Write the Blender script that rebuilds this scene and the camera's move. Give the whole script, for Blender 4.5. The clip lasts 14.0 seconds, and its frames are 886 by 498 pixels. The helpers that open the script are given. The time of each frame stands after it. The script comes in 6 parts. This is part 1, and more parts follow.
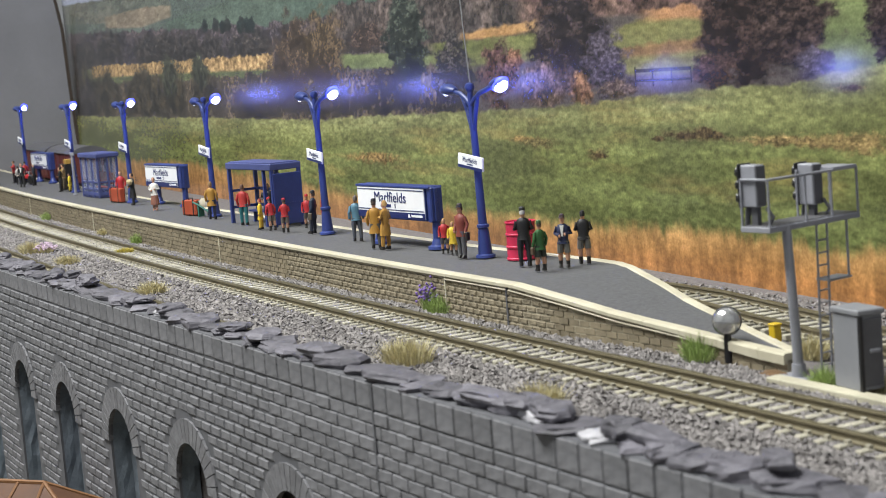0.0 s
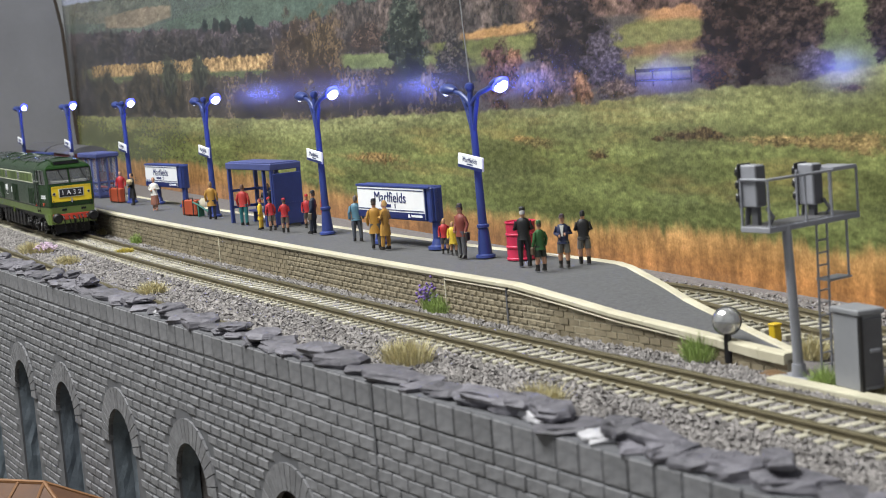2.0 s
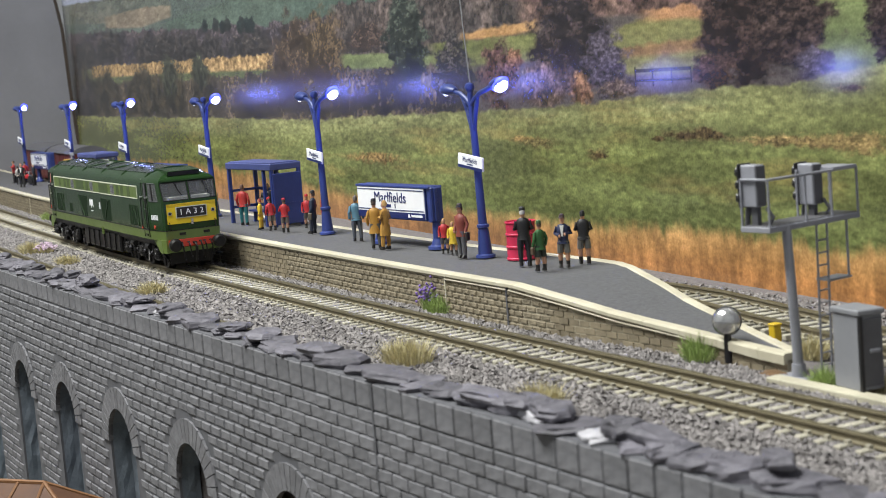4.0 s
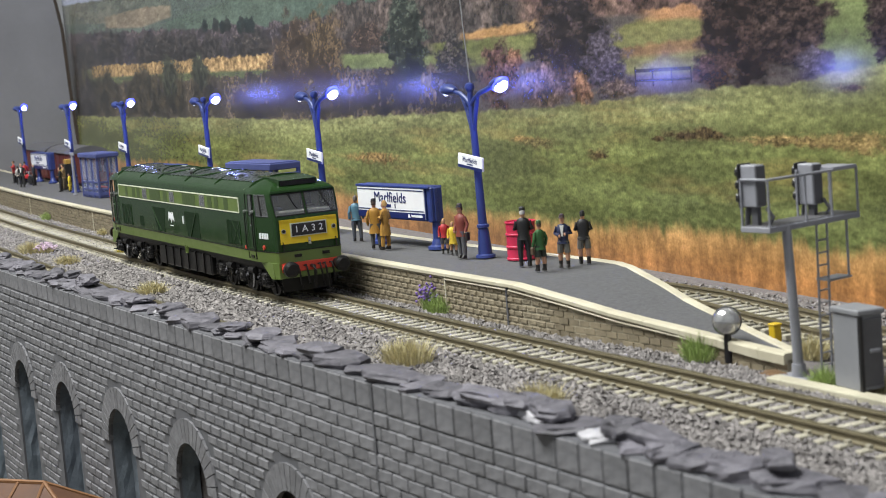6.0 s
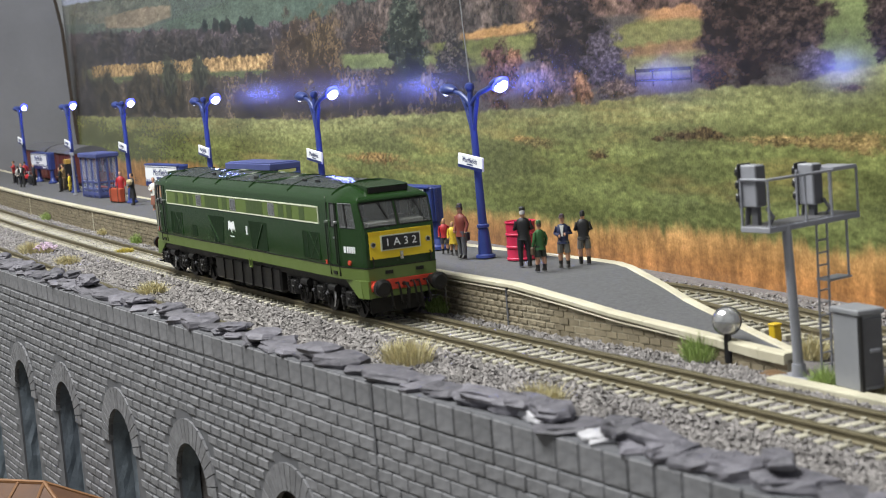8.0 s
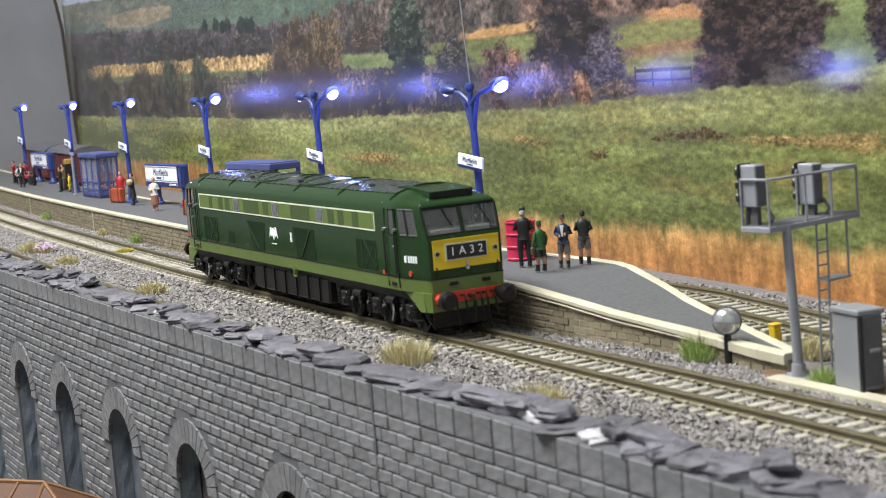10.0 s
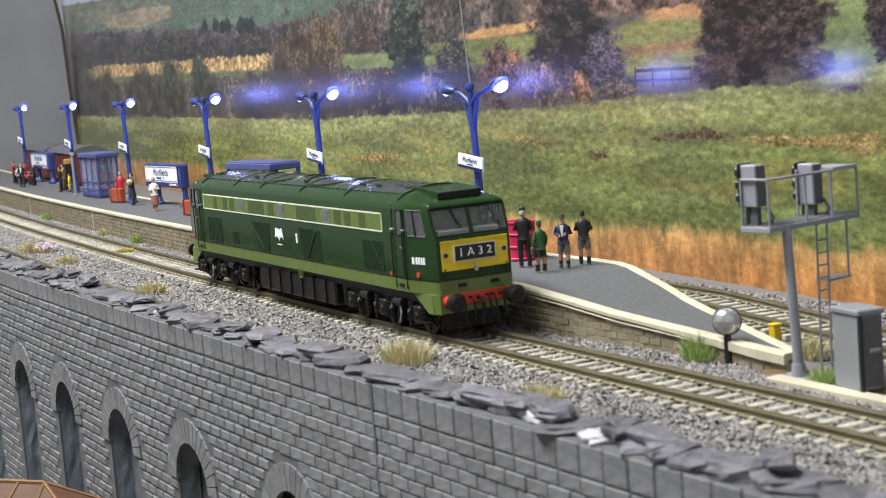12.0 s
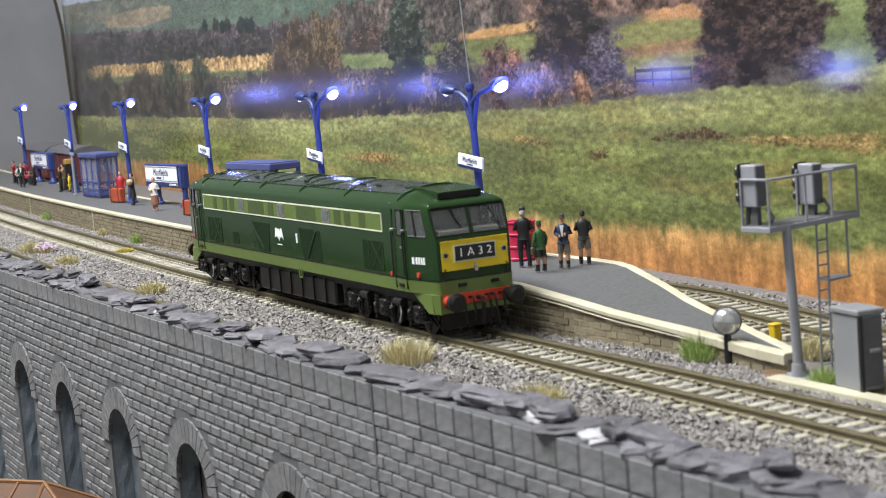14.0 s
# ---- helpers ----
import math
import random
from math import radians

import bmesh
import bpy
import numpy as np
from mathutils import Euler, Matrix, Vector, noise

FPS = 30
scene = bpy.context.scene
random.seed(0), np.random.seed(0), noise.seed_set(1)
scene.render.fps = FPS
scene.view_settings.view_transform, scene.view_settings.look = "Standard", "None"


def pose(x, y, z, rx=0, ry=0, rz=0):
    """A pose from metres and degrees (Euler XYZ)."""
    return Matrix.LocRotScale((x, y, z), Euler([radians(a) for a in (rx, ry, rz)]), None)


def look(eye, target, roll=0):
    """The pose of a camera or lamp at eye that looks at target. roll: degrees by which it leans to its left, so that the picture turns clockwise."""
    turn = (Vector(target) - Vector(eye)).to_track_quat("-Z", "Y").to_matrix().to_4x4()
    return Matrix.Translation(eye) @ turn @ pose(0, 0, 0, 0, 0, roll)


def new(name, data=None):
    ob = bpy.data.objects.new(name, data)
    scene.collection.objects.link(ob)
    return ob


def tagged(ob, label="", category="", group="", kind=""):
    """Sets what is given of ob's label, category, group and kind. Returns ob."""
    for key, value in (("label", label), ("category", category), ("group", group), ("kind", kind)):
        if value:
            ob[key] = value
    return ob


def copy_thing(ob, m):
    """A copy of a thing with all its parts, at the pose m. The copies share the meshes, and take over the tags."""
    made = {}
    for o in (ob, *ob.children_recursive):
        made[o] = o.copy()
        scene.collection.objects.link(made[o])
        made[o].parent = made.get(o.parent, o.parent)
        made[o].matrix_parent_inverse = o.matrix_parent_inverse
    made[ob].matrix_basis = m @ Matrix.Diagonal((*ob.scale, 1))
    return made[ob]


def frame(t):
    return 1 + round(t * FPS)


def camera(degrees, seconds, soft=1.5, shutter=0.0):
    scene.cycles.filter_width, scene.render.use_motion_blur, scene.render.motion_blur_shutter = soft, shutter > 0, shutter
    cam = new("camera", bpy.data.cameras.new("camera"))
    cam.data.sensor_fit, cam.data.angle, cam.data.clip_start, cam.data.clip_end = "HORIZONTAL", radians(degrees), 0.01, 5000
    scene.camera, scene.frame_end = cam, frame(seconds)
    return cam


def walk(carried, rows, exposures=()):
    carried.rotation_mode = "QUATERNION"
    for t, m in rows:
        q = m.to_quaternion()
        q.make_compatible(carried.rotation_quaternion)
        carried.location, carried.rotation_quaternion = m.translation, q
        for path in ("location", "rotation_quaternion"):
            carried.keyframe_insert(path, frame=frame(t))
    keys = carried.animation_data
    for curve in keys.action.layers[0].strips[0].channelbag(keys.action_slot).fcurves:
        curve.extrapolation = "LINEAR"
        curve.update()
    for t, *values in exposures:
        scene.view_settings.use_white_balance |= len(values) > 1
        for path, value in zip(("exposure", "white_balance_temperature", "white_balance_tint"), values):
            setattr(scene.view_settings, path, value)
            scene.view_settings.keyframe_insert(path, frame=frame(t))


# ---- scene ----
# OO model railway in millimetres at model scale; places and sizes are fitted to the camera's view.
MM = 0.001
cam = camera(30.502, 14.0, soft=0.95)
cam.data.dof.use_dof, cam.data.dof.focus_distance, cam.data.dof.aperture_fstop = True, 0.80, 46.0
EYE = (0.471138, -0.259538, 0.092430)
AIM = (EYE[0] - 0.882994, EYE[1] + 0.455537, EYE[2] - 0.113167)
walk(cam, [(0.0, look(EYE, AIM, -4.5252)), (14.0, look(EYE, AIM, -4.5252))],
     exposures=[(0.0, 0.0), (7.0, 0.0), (8.2, 0.06), (10.3, 0.23), (14.0, 0.23)])

# ---- light: one fluorescent ceiling fitting in a plain room, and the platform lamps ----
world = bpy.data.worlds.new("world")
world.use_nodes = True
world.node_tree.nodes["Background"].inputs[0].default_value = (0.75, 0.82, 1.0, 1)
world.node_tree.nodes["Background"].inputs[1].default_value = 0.05
scene.world = world


def area_lamp(name, eye, target, sx, sy, watts, colour):
    data = bpy.data.lights.new(name, "AREA")
    data.shape, data.size, data.size_y, data.energy, data.color = "RECTANGLE", sx, sy, watts, colour
    ob = new(name, data)
    ob.matrix_world = look(eye, target)
    return ob


area_lamp("ceiling_lamp", (-0.30, -0.60, 1.36), (-0.25, -0.30, 0.0), 1.5, 0.60, 67.0, (0.99, 1.0, 0.96))

# ---- the plan: the tracks follow a wide curve ----
CURVE = 7.2757e-5


def on_plan(x, off, z=0.0):
    """Point beside the main track: x along it, off to its far side."""
    n = math.hypot(1, CURVE * x)
    return Vector((x - off * CURVE * x / n, 0.5 * CURVE * x * x + off / n, z))


def heading(x):
    return math.degrees(math.atan(CURVE * x))


def side_off(x):
    """The far-side track closes on the main one beyond the platform."""
    return 100.0 if x < -20 else 100.0 - 0.17 * (x + 20)


# ---- materials ----
def mat(name, c1, c2, size, rough, bump=0.0, metal=0.0, spec=0.5, vary=0.0, fine=None, coat=0.0, per=""):
    """Two colours in blotches of about size mm, with fine grain, relief and optional variation by piece."""
    m = bpy.data.materials.new(name)
    m.use_nodes = True
    nt = m.node_tree
    b = nt.nodes["Principled BSDF"]
    tc = nt.nodes.new("ShaderNodeTexCoord")
    n1 = nt.nodes.new("ShaderNodeTexNoise")
    n1.inputs["Scale"].default_value = 1000.0 / size
    n1.inputs["Detail"].default_value = 5
    n2 = nt.nodes.new("ShaderNodeTexNoise")
    n2.inputs["Scale"].default_value = 1000.0 / (fine or size / 9)
    n2.inputs["Detail"].default_value = 3
    nt.links.new(tc.outputs["Object"], n1.inputs["Vector"])
    nt.links.new(tc.outputs["Object"], n2.inputs["Vector"])
    add = nt.nodes.new("ShaderNodeMath")
    add.operation = "MULTIPLY_ADD"
    nt.links.new(n2.outputs["Fac"], add.inputs[0])
    add.inputs[1].default_value = 0.6
    half = nt.nodes.new("ShaderNodeMath")
    half.operation = "MULTIPLY_ADD"
    nt.links.new(n1.outputs["Fac"], half.inputs[0])
    half.inputs[1].default_value = 1.6
    half.inputs[2].default_value = -0.6
    nt.links.new(half.outputs[0], add.inputs[2])
    ramp = nt.nodes.new("ShaderNodeMix")
    ramp.data_type = "RGBA"
    ramp.inputs["A"].default_value = (*c1, 1)
    ramp.inputs["B"].default_value = (*c2, 1)
    ramp.clamp_factor = True
    nt.links.new(add.outputs[0], ramp.inputs["Factor"])
    out = ramp.outputs["Result"]
    if vary:
        if per == "island":
            src = nt.nodes.new("ShaderNodeNewGeometry").outputs["Random Per Island"]
        else:
            src = nt.nodes.new("ShaderNodeObjectInfo").outputs["Random"]
        v = nt.nodes.new("ShaderNodeMapRange")
        nt.links.new(src, v.inputs["Value"])
        v.inputs["To Min"].default_value = 1 - vary
        v.inputs["To Max"].default_value = 1 + vary
        hsv = nt.nodes.new("ShaderNodeHueSaturation")
        nt.links.new(v.outputs["Result"], hsv.inputs["Value"])
        nt.links.new(out, hsv.inputs["Color"])
        out = hsv.outputs["Color"]
    nt.links.new(out, b.inputs["Base Color"])
    rr = nt.nodes.new("ShaderNodeMapRange")
    nt.links.new(n2.outputs["Fac"], rr.inputs["Value"])
    rr.inputs["To Min"].default_value = max(0.02, rough - 0.12)
    rr.inputs["To Max"].default_value = min(1.0, rough + 0.12)
    nt.links.new(rr.outputs["Result"], b.inputs["Roughness"])
    b.inputs["Metallic"].default_value = metal
    b.inputs["Specular IOR Level"].default_value = spec
    b.inputs["Coat Weight"].default_value = coat
    if bump:
        bp = nt.nodes.new("ShaderNodeBump")
        bp.inputs["Strength"].default_value = bump
        bp.inputs["Distance"].default_value = 0.0003
        nt.links.new(add.outputs[0], bp.inputs["Height"])
        nt.links.new(bp.outputs["Normal"], b.inputs["Normal"])
    return m


def plain(name, c, rough=0.45, metal=0.0, spec=0.5):
    """Model paint: nearly one colour with a slight unevenness."""
    d = tuple(v * 0.82 for v in c)
    return mat(name, d, c, 6.0, rough, 0.08, metal, spec)


def glow(name, c, strength):
    m = bpy.data.materials.new(name)
    m.use_nodes = True
    b = m.node_tree.nodes["Principled BSDF"]
    b.inputs["Base Color"].default_value = (*c, 1)
    b.inputs["Emission Color"].default_value = (*c, 1)
    b.inputs["Emission Strength"].default_value = strength
    return m


def clear(name, c):
    """Thin clear glazing with a glossy face."""
    m = bpy.data.materials.new(name)
    m.use_nodes = True
    g = m.node_tree.nodes["Principled BSDF"]
    g.inputs["Base Color"].default_value = (*c, 1)
    g.inputs["Transmission Weight"].default_value = 0.92
    g.inputs["Roughness"].default_value = 0.03
    g.inputs["IOR"].default_value = 1.1
    g.inputs["Coat Weight"].default_value = 0.15
    return m


CABGLASS = clear("cab_glass", (0.80, 0.83, 0.84))
STONE = mat("ballast_stone", (0.150, 0.140, 0.138), (0.275, 0.256, 0.250), 6, 0.95, 0.3, vary=0.34, per="island")
BALLAST = mat("ballast_bed", (0.07, 0.063, 0.064), (0.19, 0.175, 0.176), 2.2, 0.95, 1.0, fine=0.7)
RAILTOP = mat("rail_steel", (0.11, 0.095, 0.055), (0.17, 0.148, 0.09), 20, 0.42, 0.1, metal=0.6)
RAILSIDE = mat("rail_rust", (0.10, 0.085, 0.05), (0.17, 0.145, 0.09), 9, 0.7, 0.2)
SLEEPER = mat("sleeper_concrete", (0.26, 0.243, 0.19), (0.43, 0.405, 0.33), 5, 0.85, 0.2, vary=0.2)
TARMAC = mat("platform_tarmac", (0.058, 0.058, 0.063), (0.104, 0.104, 0.110), 1.6, 0.95, 0.6, fine=0.6)
COPING = mat("coping_cream", (0.37, 0.34, 0.245), (0.52, 0.485, 0.38), 25, 0.75, 0.2, vary=0.06)
BRICK = mat("platform_brick", (0.135, 0.112, 0.072), (0.25, 0.212, 0.145), 2.4, 0.85, 1.0, vary=0.16)
BRICK_I = mat("platform_brick_far", (0.14, 0.115, 0.072), (0.25, 0.21, 0.142), 4, 0.85, 0.5, vary=0.2, per="island")
MORTAR = mat("mortar", (0.30, 0.265, 0.195), (0.42, 0.375, 0.28), 4, 0.95, 0.3)
BLOCK = mat("grey_block", (0.112, 0.112, 0.122), (0.178, 0.178, 0.190), 3, 0.9, 0.8, vary=0.12, spec=0.25, fine=0.9)
BLOCK_I = mat("grey_block_far", (0.112, 0.112, 0.122), (0.178, 0.178, 0.190), 3, 0.9, 0.8, vary=0.12, per="island", spec=0.25, fine=0.9)
JOINT = mat("grey_joint", (0.065, 0.066, 0.075), (0.105, 0.106, 0.118), 6, 0.85, 0.2)
SLATE = mat("slate", (0.034, 0.033, 0.042), (0.145, 0.138, 0.162), 4, 0.7, 1.0, vary=0.35, fine=0.9)
PALESLATE = mat("pale_slate", (0.20, 0.20, 0.22), (0.48, 0.47, 0.50), 7, 0.6, 0.8, fine=1.1)
BOARD = mat("grey_board", (0.140, 0.142, 0.160), (0.185, 0.187, 0.208), 60, 0.8, 0.25, fine=5)
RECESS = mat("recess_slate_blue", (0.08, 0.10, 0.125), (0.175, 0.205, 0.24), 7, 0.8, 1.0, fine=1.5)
EARTH = mat("brown_earth", (0.05, 0.045, 0.03), (0.12, 0.10, 0.06), 12, 0.95, 0.6, fine=1.0)
BASEBOARD = mat("baseboard_wood", (0.16, 0.11, 0.065), (0.30, 0.22, 0.14), 60, 0.7, 0.2)
ROOMWALL = mat("room_plaster", (0.30, 0.31, 0.33), (0.37, 0.38, 0.40), 300, 0.9, 0.1)
ROOMFLOOR = mat("room_carpet", (0.13, 0.12, 0.11), (0.20, 0.18, 0.16), 60, 0.95, 0.4)
BLUE = mat("blue_paint", (0.020, 0.034, 0.14), (0.032, 0.052, 0.21), 12, 0.38, 0.06)
BLUEGREY = mat("faded_blue_paint", (0.045, 0.058, 0.17), (0.065, 0.082, 0.23), 12, 0.45, 0.06)
WHITE = mat("white_enamel", (0.74, 0.75, 0.78), (0.84, 0.85, 0.88), 20, 0.35)
NAVYPRINT = plain("navy_print", (0.012, 0.022, 0.12), 0.4)
LOCOGREEN = mat("loco_dark_green", (0.0105, 0.030, 0.0075), (0.0125, 0.036, 0.009), 60, 0.22, 0.0, spec=0.35, fine=9)
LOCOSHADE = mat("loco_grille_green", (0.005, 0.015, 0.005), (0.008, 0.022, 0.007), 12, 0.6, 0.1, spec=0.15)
LOCOROOF = mat("loco_roof_grey_green", (0.018, 0.025, 0.024), (0.030, 0.038, 0.036), 30, 0.27, 0.05, fine=3)
LIME = mat("loco_light_green", (0.085, 0.125, 0.028), (0.115, 0.165, 0.040), 30, 0.42, 0.05, fine=3)
LIMEDARK = mat("loco_band_olive", (0.040, 0.066, 0.018), (0.052, 0.082, 0.022), 20, 0.45, 0.05)
YELLOW = mat("loco_warning_yellow", (0.66, 0.47, 0.012), (0.78, 0.58, 0.02), 30, 0.4, 0.04)
LOCOBLACK = mat("loco_underframe_black", (0.004, 0.004, 0.005), (0.012, 0.011, 0.010), 5, 0.42, 0.2, spec=0.3)
LOCORED = mat("buffer_beam_red", (0.42, 0.035, 0.018), (0.58, 0.06, 0.03), 10, 0.45, 0.1)
SILVER = plain("silver_metal", (0.55, 0.55, 0.56), 0.3, 0.9)
GLASSDARK = mat("side_glass", (0.06, 0.065, 0.068), (0.13, 0.135, 0.14), 9, 0.10, 0.0, spec=0.8)
CABINSIDE = mat("cab_inside_grey", (0.10, 0.10, 0.09), (0.17, 0.17, 0.155), 8, 0.6, 0.05)
CREAMLINE = plain("cream_lining", (0.62, 0.64, 0.50), 0.5)
BLACK = plain("black_paint", (0.012, 0.012, 0.014), 0.4)
GREY = mat("grey_metal_paint", (0.19, 0.195, 0.22), (0.27, 0.275, 0.31), 12, 0.45, 0.1)
GREYDARK = mat("dark_grey_metal", (0.06, 0.06, 0.068), (0.10, 0.10, 0.112), 10, 0.5, 0.1)
CABINETGREY = mat("cabinet_grey", (0.17, 0.175, 0.19), (0.23, 0.235, 0.255), 15, 0.5, 0.1)
# blue glow standing in for the halo the lens spreads round each light
HALOGLOW = glow("halo_blue", (0.055, 0.07, 1.0), 3.2)
LEDCORE = glow("led_core", (0.62, 0.68, 1.0), 9.0)
HALODIM = glow("halo_blue_dim", (0.055, 0.07, 1.0), 1.6)


# ---- mesh helpers, in millimetres ----
def part(name, bm, material, parent=None, label="", smooth=False):
    me = bpy.data.meshes.new(name)
    for v in bm.verts:
        v.co *= MM
    bmesh.ops.recalc_face_normals(bm, faces=bm.faces)
    bm.to_mesh(me)
    bm.free()
    for m in (material if isinstance(material, (list, tuple)) else [material]):
        me.materials.append(m)
    if smooth:
        for poly in me.polygons:
            poly.use_smooth = True
        me.set_sharp_from_angle(angle=radians(35))
    ob = new(name, me)
    if parent:
        ob.parent = parent
    if label:
        ob["label"] = label
    return ob


def thing(name, x, y, z, rz, label, category, group="", kind=""):
    ob = new(name)
    ob.empty_display_size = 0.01
    ob.matrix_world = pose(x * MM, y * MM, z * MM, 0, 0, rz)
    return tagged(ob, label, category, group, kind)


def box(x0, x1, y0, y1, z0, z1, bevel=0.0, bm=None, mi=0):
    b = bmesh.new()
    bmesh.ops.create_cube(b, size=1)
    for v in b.verts:
        v.co = Vector((x0 + (v.co.x + 0.5) * (x1 - x0), y0 + (v.co.y + 0.5) * (y1 - y0), z0 + (v.co.z + 0.5) * (z1 - z0)))
    if bevel:
        bmesh.ops.bevel(b, geom=b.edges[:], offset=bevel, segments=1, affect="EDGES")
    for f in b.faces:
        f.material_index = mi
    return join(bm, b)


def join(bm, b, m=None):
    if m is not None:
        bmesh.ops.transform(b, matrix=m, verts=b.verts)
    if bm is None:
        return b
    me = bpy.data.meshes.new("tmp")
    b.to_mesh(me)
    b.free()
    bm.from_mesh(me)
    bpy.data.meshes.remove(me)
    return bm


def cyl(p, q, r1, r2=None, n=12, bm=None, mi=0):
    """A round bar from p to q."""
    p, q = Vector(p), Vector(q)
    b = bmesh.new()
    bmesh.ops.create_cone(b, cap_ends=True, segments=n, radius1=r1, radius2=r1 if r2 is None else r2, depth=(q - p).length)
    for f in b.faces:
        f.material_index = mi
    m = Matrix.Translation((p + q) / 2) @ (q - p).to_track_quat("Z", "Y").to_matrix().to_4x4()
    return join(bm, b, m)


def loft(rings, n=10, bm=None, mi=0, close=True):
    """Ellipse sections (centre, rx, ry[, power]) joined from one to the next."""
    b = bmesh.new()
    rows = []
    for c, rx, ry in rings:
        rows.append([b.verts.new((c[0] + rx * math.cos(2 * math.pi * i / n), c[1] + ry * math.sin(2 * math.pi * i / n), c[2])) for i in range(n)])
    for r0, r1 in zip(rows, rows[1:]):
        for i in range(n):
            b.faces.new((r0[i], r0[(i + 1) % n], r1[(i + 1) % n], r1[i]))
    if close:
        b.faces.new(rows[0][::-1])
        b.faces.new(rows[-1])
    for f in b.faces:
        f.material_index = mi
    return join(bm, b)


def tube(points, r, n=8, bm=None, mi=0):
    """A bent round bar through the points."""
    pts = [Vector(q) for q in points]
    b = bmesh.new()
    rows = []
    for i, c in enumerate(pts):
        d = (pts[min(i + 1, len(pts) - 1)] - pts[max(i - 1, 0)]).normalized()
        u = d.orthogonal() if abs(d.z) < 0.9 else Vector((1, 0, 0))
        u = (u - d * u.dot(d)).normalized()
        if abs(d.z) < 0.9:
            u = d.cross(Vector((0, 0, 1))).normalized()
        w = d.cross(u)
        rows.append([b.verts.new(c + r * (u * math.cos(2 * math.pi * k / n) + w * math.sin(2 * math.pi * k / n))) for k in range(n)])
    for r0, r1 in zip(rows, rows[1:]):
        for k in range(n):
            b.faces.new((r0[k], r0[(k + 1) % n], r1[(k + 1) % n], r1[k]))
    b.faces.new(rows[0])
    b.faces.new(rows[-1][::-1])
    for f in b.faces:
        f.material_index = mi
    return join(bm, b)


def sweep(profile, x0, x1, n, off=lambda x: 0.0, bm=None, mi=0):
    """A section of (offset, z) points carried along the plan's curve and closed at both ends."""
    b = bmesh.new()
    rows = []
    for i in range(n + 1):
        x = x0 + (x1 - x0) * i / n
        rows.append([b.verts.new(on_plan(x, o + off(x), z)) for o, z in profile])
    k = len(profile)
    for r0, r1 in zip(rows, rows[1:]):
        for j in range(k):
            b.faces.new((r0[j], r0[(j + 1) % k], r1[(j + 1) % k], r1[j]))
    b.faces.new(rows[0])
    b.faces.new(rows[-1])
    for f in b.faces:
        f.material_index = mi
    return join(bm, b)


def prism(outline, axis, a, b_, bm=None, mi=0):
    """A flat outline (2D) drawn out from a to b_ along an axis (x: outline is y,z; y: x,z; z: x,y)."""
    b = bmesh.new()
    mk = {"x": lambda q, t: (t, q[0], q[1]), "y": lambda q, t: (q[0], t, q[1]), "z": lambda q, t: (q[0], q[1], t)}[axis]
    r0 = [b.verts.new(mk(q, a)) for q in outline]
    r1 = [b.verts.new(mk(q, b_)) for q in outline]
    k = len(outline)
    for j in range(k):
        b.faces.new((r0[j], r0[(j + 1) % k], r1[(j + 1) % k], r1[j]))
    b.faces.new(r0)
    b.faces.new(r1[::-1])
    for f in b.faces:
        f.material_index = mi
    return join(bm, b)


def share(name, mesh_ob, parent, m):
    """One more piece on the same mesh."""
    ob = new(name, mesh_ob.data)
    ob.parent = parent
    ob.matrix_basis = m
    return ob


def at(x, off, z, extra=0.0):
    """Pose on the plan, turned with the track."""
    q = on_plan(x, off, z) * MM
    return pose(q.x, q.y, q.z, 0, 0, heading(x) + extra)


def writing(name, body, size, m, material, parent, depth=0.05, spread=1.0):
    """Lettering as a mesh; size is the height of the letters' body in mm."""
    cu = bpy.data.curves.new(name, "FONT")
    cu.space_character = spread
    cu.body, cu.size, cu.extrude, cu.align_x, cu.align_y = body, size * MM, depth * MM, "CENTER", "CENTER"
    tmp = bpy.data.objects.new(name + "_tmp", cu)
    scene.collection.objects.link(tmp)
    bpy.context.view_layer.update()
    me = bpy.data.meshes.new_from_object(tmp.evaluated_get(bpy.context.evaluated_depsgraph_get()))
    bpy.data.objects.remove(tmp)
    me.materials.clear()
    me.materials.append(material)
    ob = new(name, me)
    ob.parent = parent
    ob.matrix_basis = m
    return ob


